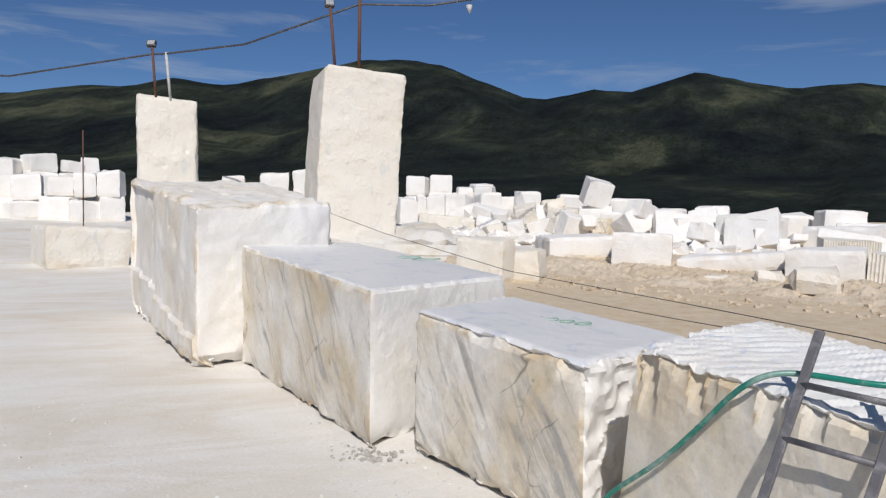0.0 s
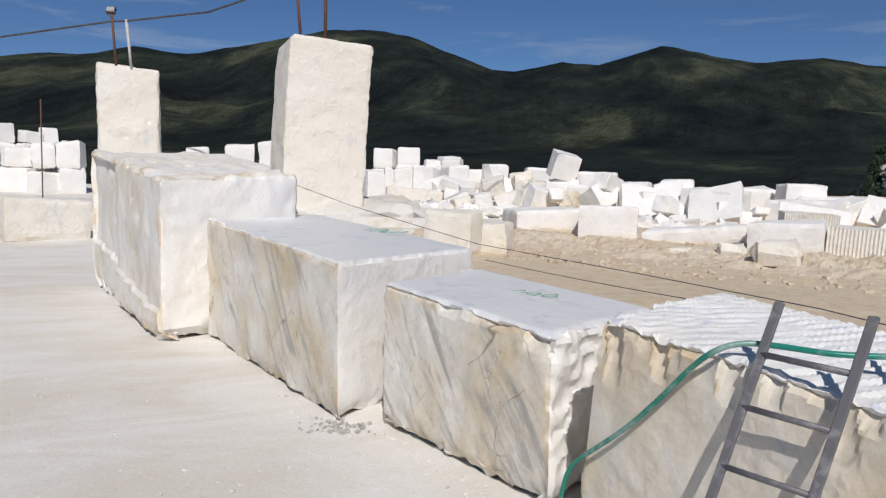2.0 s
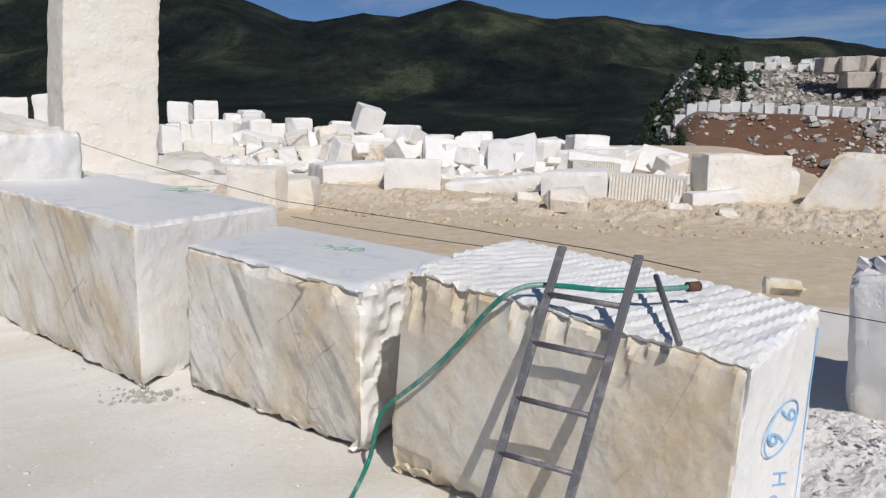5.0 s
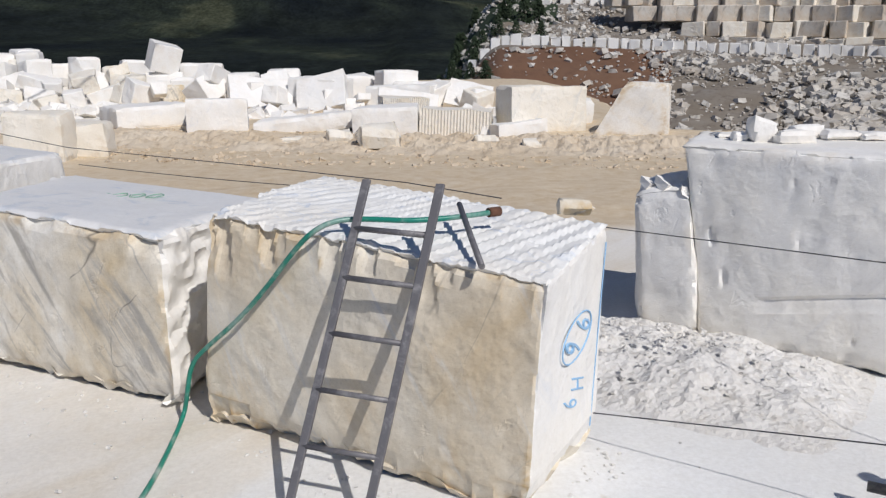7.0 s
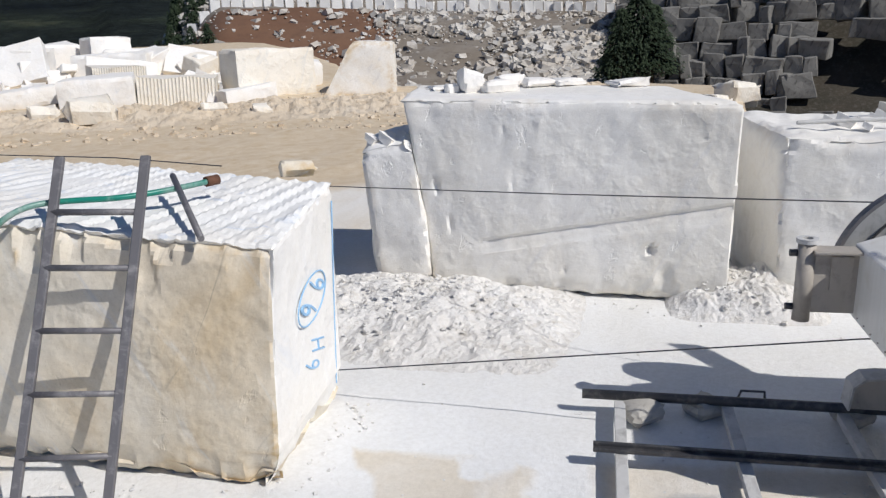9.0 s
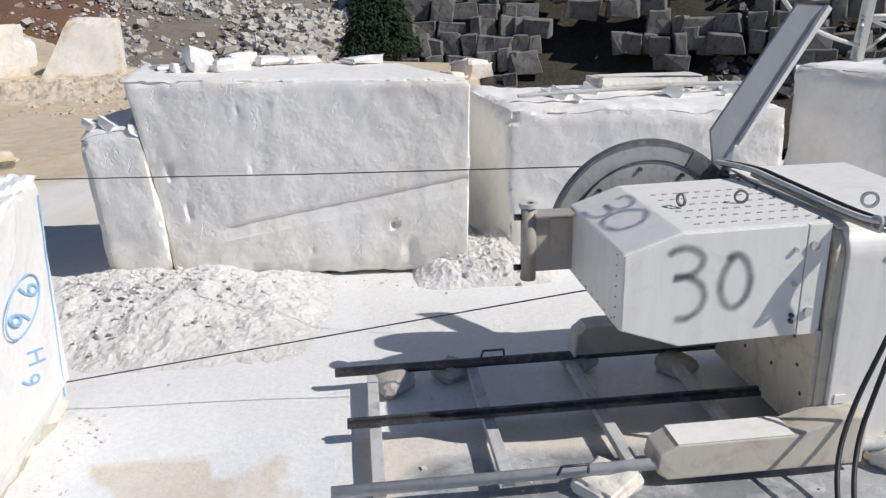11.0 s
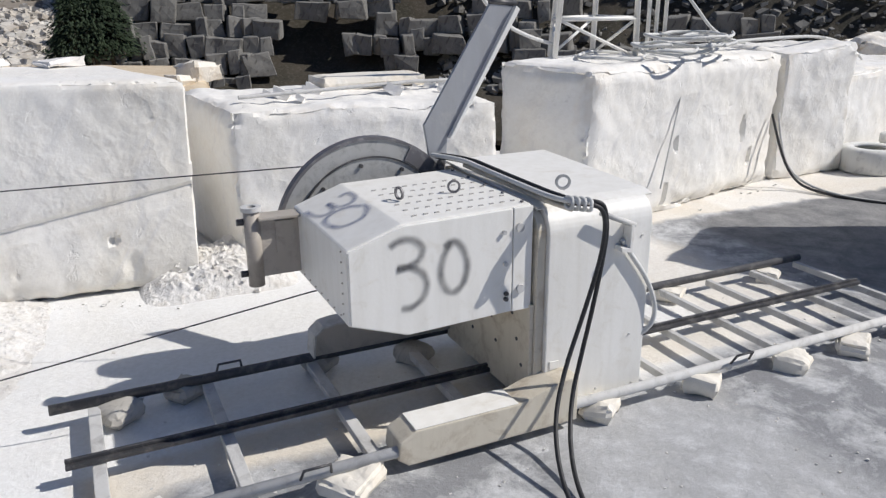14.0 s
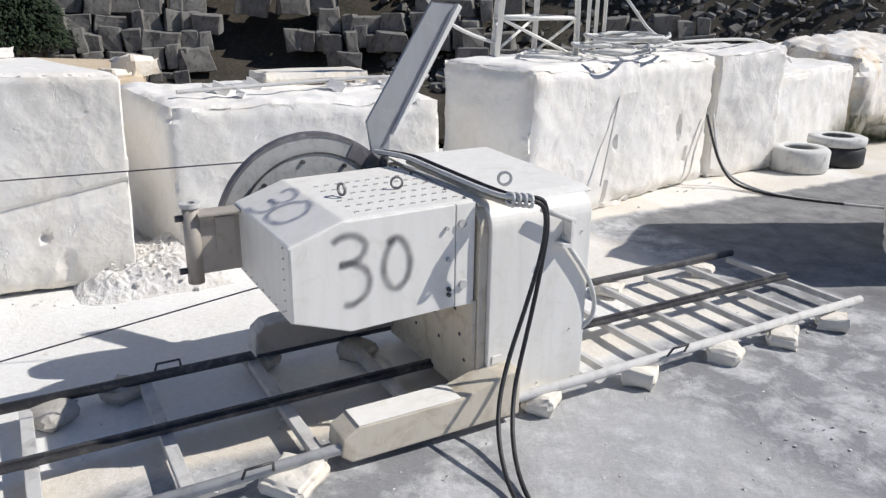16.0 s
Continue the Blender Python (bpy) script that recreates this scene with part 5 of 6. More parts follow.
def soft_spray(name, colour, dense):
    m, nt, b = material(name, 0.75)
    b.inputs["Base Color"].default_value = (*colour, 1)
    at = nt.nodes.new("ShaderNodeAttribute")
    at.attribute_name = "soft"
    grain = ramp(nt, noise_node(nt, 160, 4, 0.8), [(0.3, (0.55, 0.55, 0.55)), (0.65, (1, 1, 1))])
    cloud = ramp(nt, noise_node(nt, 12, 4, 0.6), [(0.3, (0.65, 0.65, 0.65)), (0.6, (1, 1, 1))])
    both = mix(nt, 1.0, grain, cloud, "MULTIPLY")
    k = nt.nodes.new("ShaderNodeMath")
    k.operation = "MULTIPLY"
    nt.links.new(at.outputs["Fac"], k.inputs[0])
    nt.links.new(both, k.inputs[1])
    k2 = nt.nodes.new("ShaderNodeMath")
    k2.operation, k2.inputs[1].default_value, k2.use_clamp = "MULTIPLY", dense, True
    nt.links.new(k.outputs[0], k2.inputs[0])
    nt.links.new(k2.outputs[0], b.inputs["Alpha"])
    return m


M_SPRAY = soft_spray("grey_spray_paint", (0.12, 0.125, 0.14), 0.78)
M_SOFTSPRAY = soft_spray("thin_blue_grey_spray_paint", (0.22, 0.25, 0.36), 0.75)
PANEL = Matrix(((1, 0, 0, 0), (0, 0, -1, 0.0425), (0, 1, 0, 0), (0, 0, 0, 1)))
THREE = [(-1.437, 1.068), (-1.40, 1.09), (-1.353, 1.098), (-1.30, 1.08), (-1.273, 1.035), (-1.30, 0.985), (-1.35, 0.967), (-1.40, 0.962), (-1.34, 0.962), (-1.28, 0.93), (-1.255, 0.87), (-1.275, 0.805), (-1.335, 0.765), (-1.39, 0.768)]
ZERO = [(-1.165, 1.03), (-1.135, 1.052), (-1.10, 1.048), (-1.066, 1.008), (-1.045, 0.933), (-1.06, 0.851), (-1.105, 0.806), (-1.15, 0.818), (-1.182, 0.889), (-1.175, 0.965), (-1.15, 1.02), (-1.125, 1.05)]
for digit in (THREE, ZERO):
    spray_stroke("number", digit, PANEL, 0.058, M_SPRAY, head)
CH = math.atan2(1.168 - 1.075, 1.635 - 1.37)
SLOPE = Matrix.Translation((-1.635, 0, 1.075)) @ Matrix.Rotation(-CH, 4, "Y") @ Matrix.Translation((0, 0, 0.002))
for digit in ([(0.2, 0.716), (0.253, 0.725), (0.263, 0.634), (0.221, 0.573), (0.158, 0.595), (0.136, 0.701), (0.128, 0.599), (0.072, 0.576), (0.03, 0.643), (0.02, 0.749)],
              [(0.253, 0.487), (0.242, 0.394), (0.179, 0.325), (0.085, 0.339), (0.045, 0.428), (0.056, 0.516), (0.128, 0.554), (0.203, 0.523), (0.242, 0.459)]):
    spray_stroke("number", digit, SLOPE, 0.06, M_SOFTSPRAY, head)
# cable arm and cables
part("cable_arm", rod((-0.36, -0.05, 1.115), (-0.155, -0.06, 1.03), 0.014, 10), M_DUSTSTEEL, saw)
part("arm_box", prism([(-0.235, 0.90), (-0.165, 0.89), (-0.165, 1.03), (-0.185, 1.04), (-0.185, 0.915), (-0.235, 0.925)], -0.075, -0.012, 0.003), M_PAINT, saw)
BUNDLE = [(-0.74, 1.04, 1.23), (-0.67, 0.82, 1.245), (-0.635, 0.625, 1.225), (-0.62, 0.30, 1.215), (-0.60, 0.05, 1.205), (-0.565, -0.09, 1.20), (-0.49, -0.16, 1.205)]
DROPS = (([(-0.43, -0.17, 1.165), (-0.411, -0.16, 1.04), (-0.443, -0.16, 0.875), (-0.527, -0.165, 0.624), (-0.63, -0.20, 0.42), (-0.75, -0.30, 0.24), (-0.84, -0.46, 0.12), (-0.90, -0.65, 0.02), (-1.0, -1.1, 0.02), (-1.0, -1.9, 0.02)], 0),
         ([(-0.42, -0.16, 1.18), (-0.40, -0.16, 1.06), (-0.418, -0.16, 0.92), (-0.455, -0.16, 0.70), (-0.52, -0.17, 0.437), (-0.605, -0.22, 0.235), (-0.74, -0.42, 0.09), (-0.85, -0.68, 0.02), (-0.94, -1.1, 0.02), (-0.93, -1.9, 0.02)], 0.03))
for drop, dx in DROPS:
    cord("power_cable", [(a + dx, b, c + 0.3 * dx) for a, b, c in BUNDLE] + drop, 0.0115, M_RUBBER, saw, "black rubber power cable")
cord("dusty_cable", [(a - 0.025, b, c + 0.012) for a, b, c in BUNDLE], 0.013, M_DUSTRUBBER, saw, "dust-coated hose on the machine")
cord("dusty_cable", [(a + 0.06, b + 0.03, c - 0.004) for a, b, c in BUNDLE[:5]], 0.010, M_DUSTRUBBER, saw, "dust-coated hose on the machine")
cord("cable_channel", [(a + 0.005, b, c - 0.028) for a, b, c in BUNDLE[1:6]], 0.014, M_CREAMPAINT, saw, "stained steel channel under the cables")
for k in range(4):
    c0 = Vector((-0.575 + 0.02 * k, -0.085 - 0.022 * k, 1.203))
    cord("rag_tie", [c0 + Vector((0.006 * math.cos(3 * a), 0.034 * math.cos(a), 0.030 * math.sin(a))) for a in [j * 0.7 + k for j in range(11)]], 0.009, M_DUSTRUBBER, saw, "pale rag tied round the cables")
cord("loop_cable", [(-0.20, -0.03, 0.95), (-0.151, -0.03, 0.875), (-0.05, -0.03, 0.75), (0.02, -0.03, 0.63), (0.055, -0.03, 0.515), (0.04, -0.02, 0.42), (-0.01, 0.0, 0.38)], 0.013, M_DUSTRUBBER, saw)
for x in (-1.25, -1.05):
    cord("step_handle", [(x, -0.0, 0.06), (x + 0.01, -0.07, 0.05), (x + 0.13, -0.07, 0.05), (x + 0.14, 0, 0.06)], 0.008, M_STEEL, saw, smooth=False)

# ---- rails ----
track = new("rail_track")
track.matrix_basis = pose(4.41, 0.11, 0, 0, 0, -39.93)
tagged(track, "steel rail track of pipes and crossbars propped on stones", "rail track")
for v, mat, lab in ((-0.10, M_DUSTSTEEL, "dusty pipe rail"), (1.03, M_STEEL, "dark oiled pipe rail")):
    part("rail", rod((-2.95, v, 0.12), (2.42, v, 0.12), 0.028, 16), mat, track, lab)
part("rail", prism([(-2.88, 0.105), (2.36, 0.105), (2.36, 0.128), (-2.88, 0.128)], 0.43, 0.50, 0.003), M_STEEL, track, "dark flat middle rail")
part("rail_web", prism([(-2.88, 0.128), (2.36, 0.128), (2.36, 0.145), (-2.88, 0.145)], 0.455, 0.475, 0.002), M_STEEL, track)
for u in (-2.74, -2.16, -1.57, -0.98, -0.40, 0.18, 0.60, 1.02, 1.46, 1.90, 2.36):
    part("crossbar", box((u - (0.03 if u < 0 else 0.018), -0.08, 0.055), (u + (0.03 if u < 0 else 0.018), 1.01, 0.10), 0.004), M_DUSTSTEEL if u > -2.9 else M_STEEL, track, "")
for u, v in ((-2.1, 1.06), (-1.95, -0.13), (0.55, -0.13)):
    cord("handle", [(u, v, 0.13), (u + 0.01, v - 0.03, 0.19), (u + 0.13, v - 0.03, 0.19), (u + 0.14, v, 0.13)], 0.007, M_STEEL, track, smooth=False)


def to_world(u, v):
    a = radians(-39.93)
    return 4.41 + u * math.cos(a) - v * math.sin(a), 0.11 + u * math.sin(a) + v * math.cos(a)


for i, (u, v, s) in enumerate([(-2.62, 0.98, 0.2), (-2.28, 1.08, 0.2), (-1.50, 1.08, 0.2), (-0.95, 0.95, 0.2), (-1.72, -0.12, 0.26), (-0.33, -0.10, 0.2), (0.36, -0.12, 0.2), (1.02, -0.14, 0.22), (1.54, -0.16, 0.22),
                               (2.08, -0.14, 0.24), (1.12, 1.02, 0.24), (2.05, 0.98, 0.2)]):
    x, y = to_world(u, v)
    q = [(x - s / 2, y - s / 2.4), (x + s / 2, y - s / 2), (x + s / 2.2, y + s / 2), (x - s / 2.3, y + s / 2.2)]
    ob = rock("prop_stone", q, 0, [0.085 + 0.05 * ((i * 7 + k * 3) % 4) / 4 for k in range(4)], M_PALE if i > 3 else M_DUSTROCK, 0.025, 0.028, 0.05, seed=200 + i)
    tagged(ob, "rough stone propping up the rails", "stone", group="stones under the rails")

# ---- cutting wires ----
cord("saw_wire", [(4.25, 1.65, 1.235), (3.2, 3.5, 1.11), (2.27, 5.23, 1.0), (1.5, 6.2, 0.95)], 0.0038, M_WIRE, None, "thin black diamond wire running to the machine", smooth=False)
tagged(bpy.data.objects["saw_wire"], category="saw wire")
w2 = cord("saw_wire", [(3.75, 1.30, 0.77), (3.527, 1.632, 0.70), (1.67, 3.68, 0.21)], 0.0038, M_WIRE, None, "thin black diamond wire running low over the floor", smooth=False)
tagged(w2, category="saw wire")
w3 = cord("saw_wire", [(-6.15, 10.3, 2.1), (-4.5, 9.2, 1.80), (-2.4, 8.1, 1.46), (-0.5, 6.6, 1.40), (0.75, 5.15, 1.41), (1.3, 4.5, 1.38)], 0.0038, M_WIRE, None, "thin black diamond wire lying over the block tops", smooth=False)
tagged(w3, category="saw wire")
w4 = cord("saw_wire", [(-2.4, 8.4, 1.25), (-1.0, 7.4, 1.18), (0.1, 6.5, 1.20)], 0.0038, M_WIRE, None, "slack diamond wire behind the blocks", smooth=True)
tagged(w4, category="saw wire")


# ---- things on and at the blocks ----
def ladder():
    base_l, base_r, top_l, top_r = Vector((-0.125, 3.16, 0)), Vector((0.255, 2.99, 0)), Vector((0.38, 3.71, 1.645)), Vector((0.725, 3.385, 1.655))
    root = new("ladder")
    root.location = (base_l + base_r) / 2
    tagged(root, "weathered grey steel ladder leaning on the cream block", "ladder")
    o = root.location
    ax = (top_l - base_l).normalized()
    side = (base_r - base_l).normalized()
    nrm = side.cross(ax).normalized()
    for a, b in ((base_l, top_l), (base_r, top_r)):
        d = (b - a).normalized()
        bm = bmesh.new()
        ring_ = [(-0.022, -0.014), (0.022, -0.014), (0.022, 0.014), (-0.022, 0.014)]
        lo = [bm.verts.new(a - o + side * x + nrm * y) for x, y in ring_]
        hi = [bm.verts.new(b - o + side * x + nrm * y) for x, y in ring_]
        bm.faces.new(lo[::-1])
        bm.faces.new(hi)
        for i in range(4):
            bm.faces.new((lo[i], lo[(i + 1) % 4], hi[(i + 1) % 4], hi[i]))
        bmesh.ops.recalc_face_normals(bm, faces=bm.faces[:])
        bmesh.ops.bevel(bm, geom=bm.edges[:], offset=0.004, segments=1, affect="EDGES")
        part("rail", bm, M_LADDER, root)
    for f in (0.06, 0.22, 0.38, 0.542, 0.705, 0.852):
        part("rung", rod(base_l.lerp(top_l, f) - o, base_r.lerp(top_r, f) - o, 0.016, 6), M_LADDER, root)


ladder()
hose = cord("water_hose", [(1.06, 3.76, 1.43), (0.70, 3.62, 1.42), (0.35, 3.74, 1.43), (0.20, 3.72, 1.43), (0.08, 3.70, 1.38), (-0.03, 3.80, 1.25), (-0.17, 3.91, 1.05), (-0.36, 4.06, 0.81),
                           (-0.59, 4.25, 0.58), (-0.71, 4.33, 0.45), (-0.76, 4.37, 0.22), (-0.80, 4.45, 0.06), (-0.83, 4.06, 0.02), (-0.86, 3.6, 0.02), (-0.95, 3.1, 0.02), (-1.3, 2.3, 0.02)],
            0.015, M_HOSE, None, "green rubber hose lying over the cream block")
tagged(hose, category="hose")
part("nozzle", rod((1.05, 3.76, 1.43), (1.12, 3.79, 1.43), 0.028, 10), M_RUST, hose)
bar = tagged(part("pry_bar", rod((0.90, 3.84, 1.47), (0.87, 3.09, 1.30), 0.016, 10), M_LADDER), "short grey steel bar lying over the block's edge", "steel bar")


def small_stone(x, y, z, s, h, mat, label, seed):
    q = [(x - s * 0.55, y - s * 0.4), (x + s * 0.5, y - s * 0.5), (x + s * 0.45, y + s * 0.45), (x - s * 0.4, y + s * 0.5)]
    r = random.Random(seed)
    ob = rock("stone", q, z, [z + h * r.uniform(0.55, 1.1) for _ in range(4)], mat, s / 6, s * 0.06, s * 0.25, seed=seed)
    return tagged(ob, label, "stone")


small_stone(1.63, 4.02, 1.345, 0.24, 0.14, M_CREAM, "small rough stone on the cream block", 300)
for i, (x, y, s, h) in enumerate([(3.62, 5.80, 0.38, 0.10), (3.66, 5.42, 0.20, 0.24), (3.86, 5.32, 0.34, 0.13), (3.52, 5.50, 0.12, 0.1), (4.35, 5.45, 0.30, 0.12), (4.62, 5.35, 0.34, 0.09), (4.95, 4.95, 0.36, 0.10), (4.15, 5.6, 0.26, 0.15)]):
    small_stone(x, y, 1.585 + 0.01 * (i % 3), s, h, M_WHITE, "white marble offcut lying on the big block", 310 + i)
rf = random.Random(77)
for i in range(22):
    f = rf.random()
    x, y = 5.35 + 1.5 * f + rf.uniform(-0.05, 0.45), 3.35 - 1.45 * f + rf.uniform(0.05, 0.5)
    s = rf.choice((0.05, 0.07, 0.1, 0.14))
    ob = stones("stone", [(0, 0, 0, s)], M_WHITE, "broken white crumb lying on the white block", "stone", 0.9)
    ob["kind"] = "thing"
    ob.location = (x, y, 1.325)
for i, (x, y, s, h) in enumerate([(15.9, 13.3, 1.0, 0.55), (14.9, 13.0, 0.6, 0.3), (13.6, 12.6, 0.8, 0.3)]):
    small_stone(x, y, 0, s, h, M_PALE, "cream boulder on the soil behind the white blocks", 330 + i)
slab = tagged(rock("thin_slab", [(6.15, 3.2), (6.9, 2.6), (7.1, 2.9), (6.35, 3.5)], 1.33, (1.45, 1.44, 1.45, 1.45), M_PALE, 0.06, 0.01, 0.03, seed=340), "thin cream slab lying on a white block", "marble slab")
tagged(cord("steel_pipe", [(5.32, 3.45, 1.37), (6.6, 2.55, 1.40), (7.1, 2.1, 1.39)], 0.016, M_DUSTSTEEL, None, "thin dusty pipe lying on the white block", smooth=False), category="pipe")


def mark(name, pts, r, mat, parent):
    """A stroke of marker paint; the points are in the world."""
    c = parent.location
    return cord(name, [(x - c.x, y - c.y, z - c.z) for x, y, z in pts], r, mat, parent, n=1)


# blue writing on the cream block's end, turned on its side
al = Vector((0.555, 0.735, 0)).normalized()
nd = Vector((al.y, -al.x, 0))


def on_end(s, z, lift=0.016):
    p = Vector((1.15, 2.98, 0)) + al * s + nd * (0.021 - 0.05 * (1 - z / 1.3) ** 0.6 + lift)
    return (p.x, p.y, z)


mark("painted_ring", [on_end(0.48 + 0.235 * math.cos(a), 0.815 + 0.122 * math.sin(a) + 0.02 * math.cos(a)) for a in [k * 2 * math.pi / 24 for k in range(25)]], 0.0045, M_BLUE, block_d)
mark("painted_line", [on_end(0.885, 1.25), on_end(0.875, 0.9), on_end(0.85, 0.5), on_end(0.82, 0.15)], 0.004, M_BLUE, block_d)
turn = Matrix((al.to_tuple(), (0, 0, 1), nd.to_tuple())).transposed().to_4x4()
lean = Matrix(((0, 1, 0, 0), (-1, -0.32, 0, 0), (0, 0, 1, 0), (0, 0, 0, 1)))
for txt, s, z, size, wide in (("9", 0.565, 0.862, 0.33, 0.48), ("6", 0.41, 0.775, 0.33, 0.48), ("H", 0.525, 0.53, 0.30, 0.42), ("9", 0.415, 0.455, 0.30, 0.42)):
    m = Matrix.Translation(Vector(on_end(s, z, 0.012)) - block_d.location) @ turn @ lean
    glyph = writing("painted_number", txt, size, M_BLUE, m, block_d, 0.005, -0.003)
    for v in glyph.data.vertices:
        v.co.x *= wide
        v.co = lean.to_3x3() @ v.co
    glyph.matrix_basis = Matrix.Translation(Vector(on_end(s, z, 0.012)) - block_d.location) @ turn


def scribble(parent, x, y, z, w, ang, mat, seed):
    r = random.Random(seed)
    c, s = math.cos(radians(ang)), math.sin(radians(ang))
    for k in range(5):
        pts = []
        for i in range(9):
            a = (k - 2) * w * 0.22 + 0.09 * w * math.cos(i * 0.8 + k) + r.uniform(-0.02, 0.02)
            b = 0.13 * w * math.sin(i * 0.8 + k) + r.uniform(-0.02, 0.02)
            pts.append((x + c * a - s * b, y + s * a + c * b, z))
        mark("painted_scribble", pts, 0.0045, mat, parent)


scribble(block_b, -4.55, 9.5, 1.475, 1.7, -25, M_GREEN, 1)
scribble(block_c, -1.55, 6.45, 1.197, 0.75, -18, M_GREEN, 2)
mark("painted_scribble", [(-6.05, 10.15, 2.12), (-5.98, 10.2, 1.98), (-6.0, 10.25, 1.75), (-5.96, 10.3, 1.6)], 0.02, M_GREEN, block_a)
mark("painted_scribble", [(-6.1, 9.9, 2.05), (-6.0, 10.1, 2.14), (-5.95, 10.3, 2.0), (-6.05, 10.1, 1.9)], 0.014, M_GREEN, block_a)

# ---- loose stones, rubble and clods ----
rnd = random.Random(11)


def scatter(name, n, f, mat, label, category):
    out = []
    while len(out) < n:
        p = f()
        if p:
            out.append(p)
    return stones(name, out, mat, label, category)


def heap(cx, cy, rx, ry, ang, h, lo, hi):
    c, s = math.cos(radians(ang)), math.sin(radians(ang))

    def f():
        a, b = rnd.gauss(0, 0.42), rnd.gauss(0, 0.42)
        k = max(0.0, 1 - a * a - b * b)
        if k <= 0:
            return None
        x, y = cx + c * a * rx - s * b * ry, cy + s * a * rx + c * b * ry
        return (x, y, h * k * rnd.uniform(0.5, 1.0) - 0.02, rnd.uniform(lo, hi) * (0.5 + 0.5 * rnd.random()))
    return f


def mound_mesh(name, cx, cy, rx, ry, ang, h, mat, label):
    verts, faces, n = [], [], 150
    c, s = math.cos(radians(ang)), math.sin(radians(ang))
    for i in range(n + 1):
        for j in range(n + 1):
            a, b = 2 * i / n - 1, 2 * j / n - 1
            x, y = cx + c * a * rx - s * b * ry, cy + s * a * rx + c * b * ry
            k = max(0.0, 1 - a * a) * max(0.0, 1 - b * b)
            lumps = max(0.0, noise.noise(Vector((x, y, 3)) * 8) + 0.1) + 0.6 * max(0.0, noise.noise(Vector((x, y, 7)) * 16)) + 0.7 * max(0.0, noise.noise(Vector((x, y, 1)) * 30))
            z = h * k * (0.8 + 0.35 * noise.fractal(Vector((x, y, 0)) * 2.2, 1, 2, 4)) + 0.032 * min(1, 2.5 * k) * lumps - 0.03
            verts.append((x, y, max(z, -0.03)))
    for i in range(n):
        for j in range(n):
            o = i * (n + 1) + j
            faces.append((o, o + n + 1, o + n + 2, o + 1))
    return tagged(mesh_object(name, verts, faces, mat), label, "rubble heap")


mound_mesh("rubble_mound", 2.72, 4.72, 1.35, 1.05, -44, 0.27, M_RUBBLE, "heap of white marble dust and crumbs below the block")
mound_mesh("rubble_mound", 4.98, 3.55, 0.62, 0.52, -40, 0.34, M_RUBBLE, "white marble crumbs filling the gap between blocks")
scatter("marble_chips", 420, heap(2.70, 4.70, 1.3, 1.0, -44, 0.27, 0.008, 0.05), M_RUBBLE, "white marble chips strewn over the dust heap", "rubble")
scatter("marble_chips", 350, heap(4.95, 3.50, 0.6, 0.5, -40, 0.30, 0.006, 0.045), M_RUBBLE, "white marble chips between two blocks", "rubble")


def yard_stone():
    x, y = rnd.uniform(-7, 8), rnd.uniform(0.8, 6)
    z_ = yard_zone(x, y)
    if z_[2] > 0.4 and rnd.random() < 0.85:
        return None
    return (x, y, 0.0, rnd.choice((0.008, 0.010, 0.012, 0.016, 0.02, 0.03)) * rnd.uniform(0.6, 1.2))


scatter("floor_stones", 900, yard_stone, M_RUBBLE, "small stones strewn over the yard floor", "stones")
scatter("floor_stones", 500, lambda: (*to_world(rnd.uniform(-2.6, 2.6), rnd.uniform(-1.6, 0.9)), -0.003, rnd.uniform(0.004, 0.016)), M_RUBBLE, "grey chippings round the rails", "stones")


FEET = [((-6.2, 8.4), (-3.0, 5.75)), ((-2.7, 5.85), (-0.9, 4.55)), ((-0.7, 4.35), (1.07, 2.9)), ((1.1, 2.9), (1.7, 3.65)), ((3.1, 5.15), (4.75, 3.4)), ((7.15, 1.05), (10.1, -0.4))]


def foot_chip():
    (x0, y0), (x1, y1) = rnd.choice(FEET)
    f, out = rnd.random() ** 0.7, abs(rnd.gauss(0, 0.10))
    ln = math.hypot(x1 - x0, y1 - y0)
    return (x0 + (x1 - x0) * f + (y1 - y0) / ln * out, y0 + (y1 - y0) * f - (x1 - x0) / ln * out, 0.0, rnd.choice((0.006, 0.008, 0.01, 0.015, 0.025)) * rnd.uniform(0.6, 1.2))


scatter("foot_chips", 320, foot_chip, M_RUBBLE, "broken marble chips lying along the feet of the blocks", "stones")
scatter("foot_chips", 90, lambda: (-3.0 + rnd.gauss(0.05, 0.14), 5.72 + rnd.gauss(-0.02, 0.10), 0.0, rnd.uniform(0.012, 0.04)), M_DUSTROCK, "grey debris heaped at a block's corner", "stones")


def clod():
    x, y = rnd.uniform(-9, 14), rnd.uniform(13, 27)
    k = y + 0.32 * x
    if abs(k - 21) > 3.4 or rnd.random() < 0.2 * abs(k - 21):
        return None
    return (x, y, ground_z(x, y) - 0.03, rnd.choice((0.03, 0.04, 0.05, 0.06, 0.08, 0.14)) * rnd.uniform(0.6, 1.2))


scatter("soil_clods", 6500, clod, M_SOIL, "brown soil clods and stones along the yard", "clods")


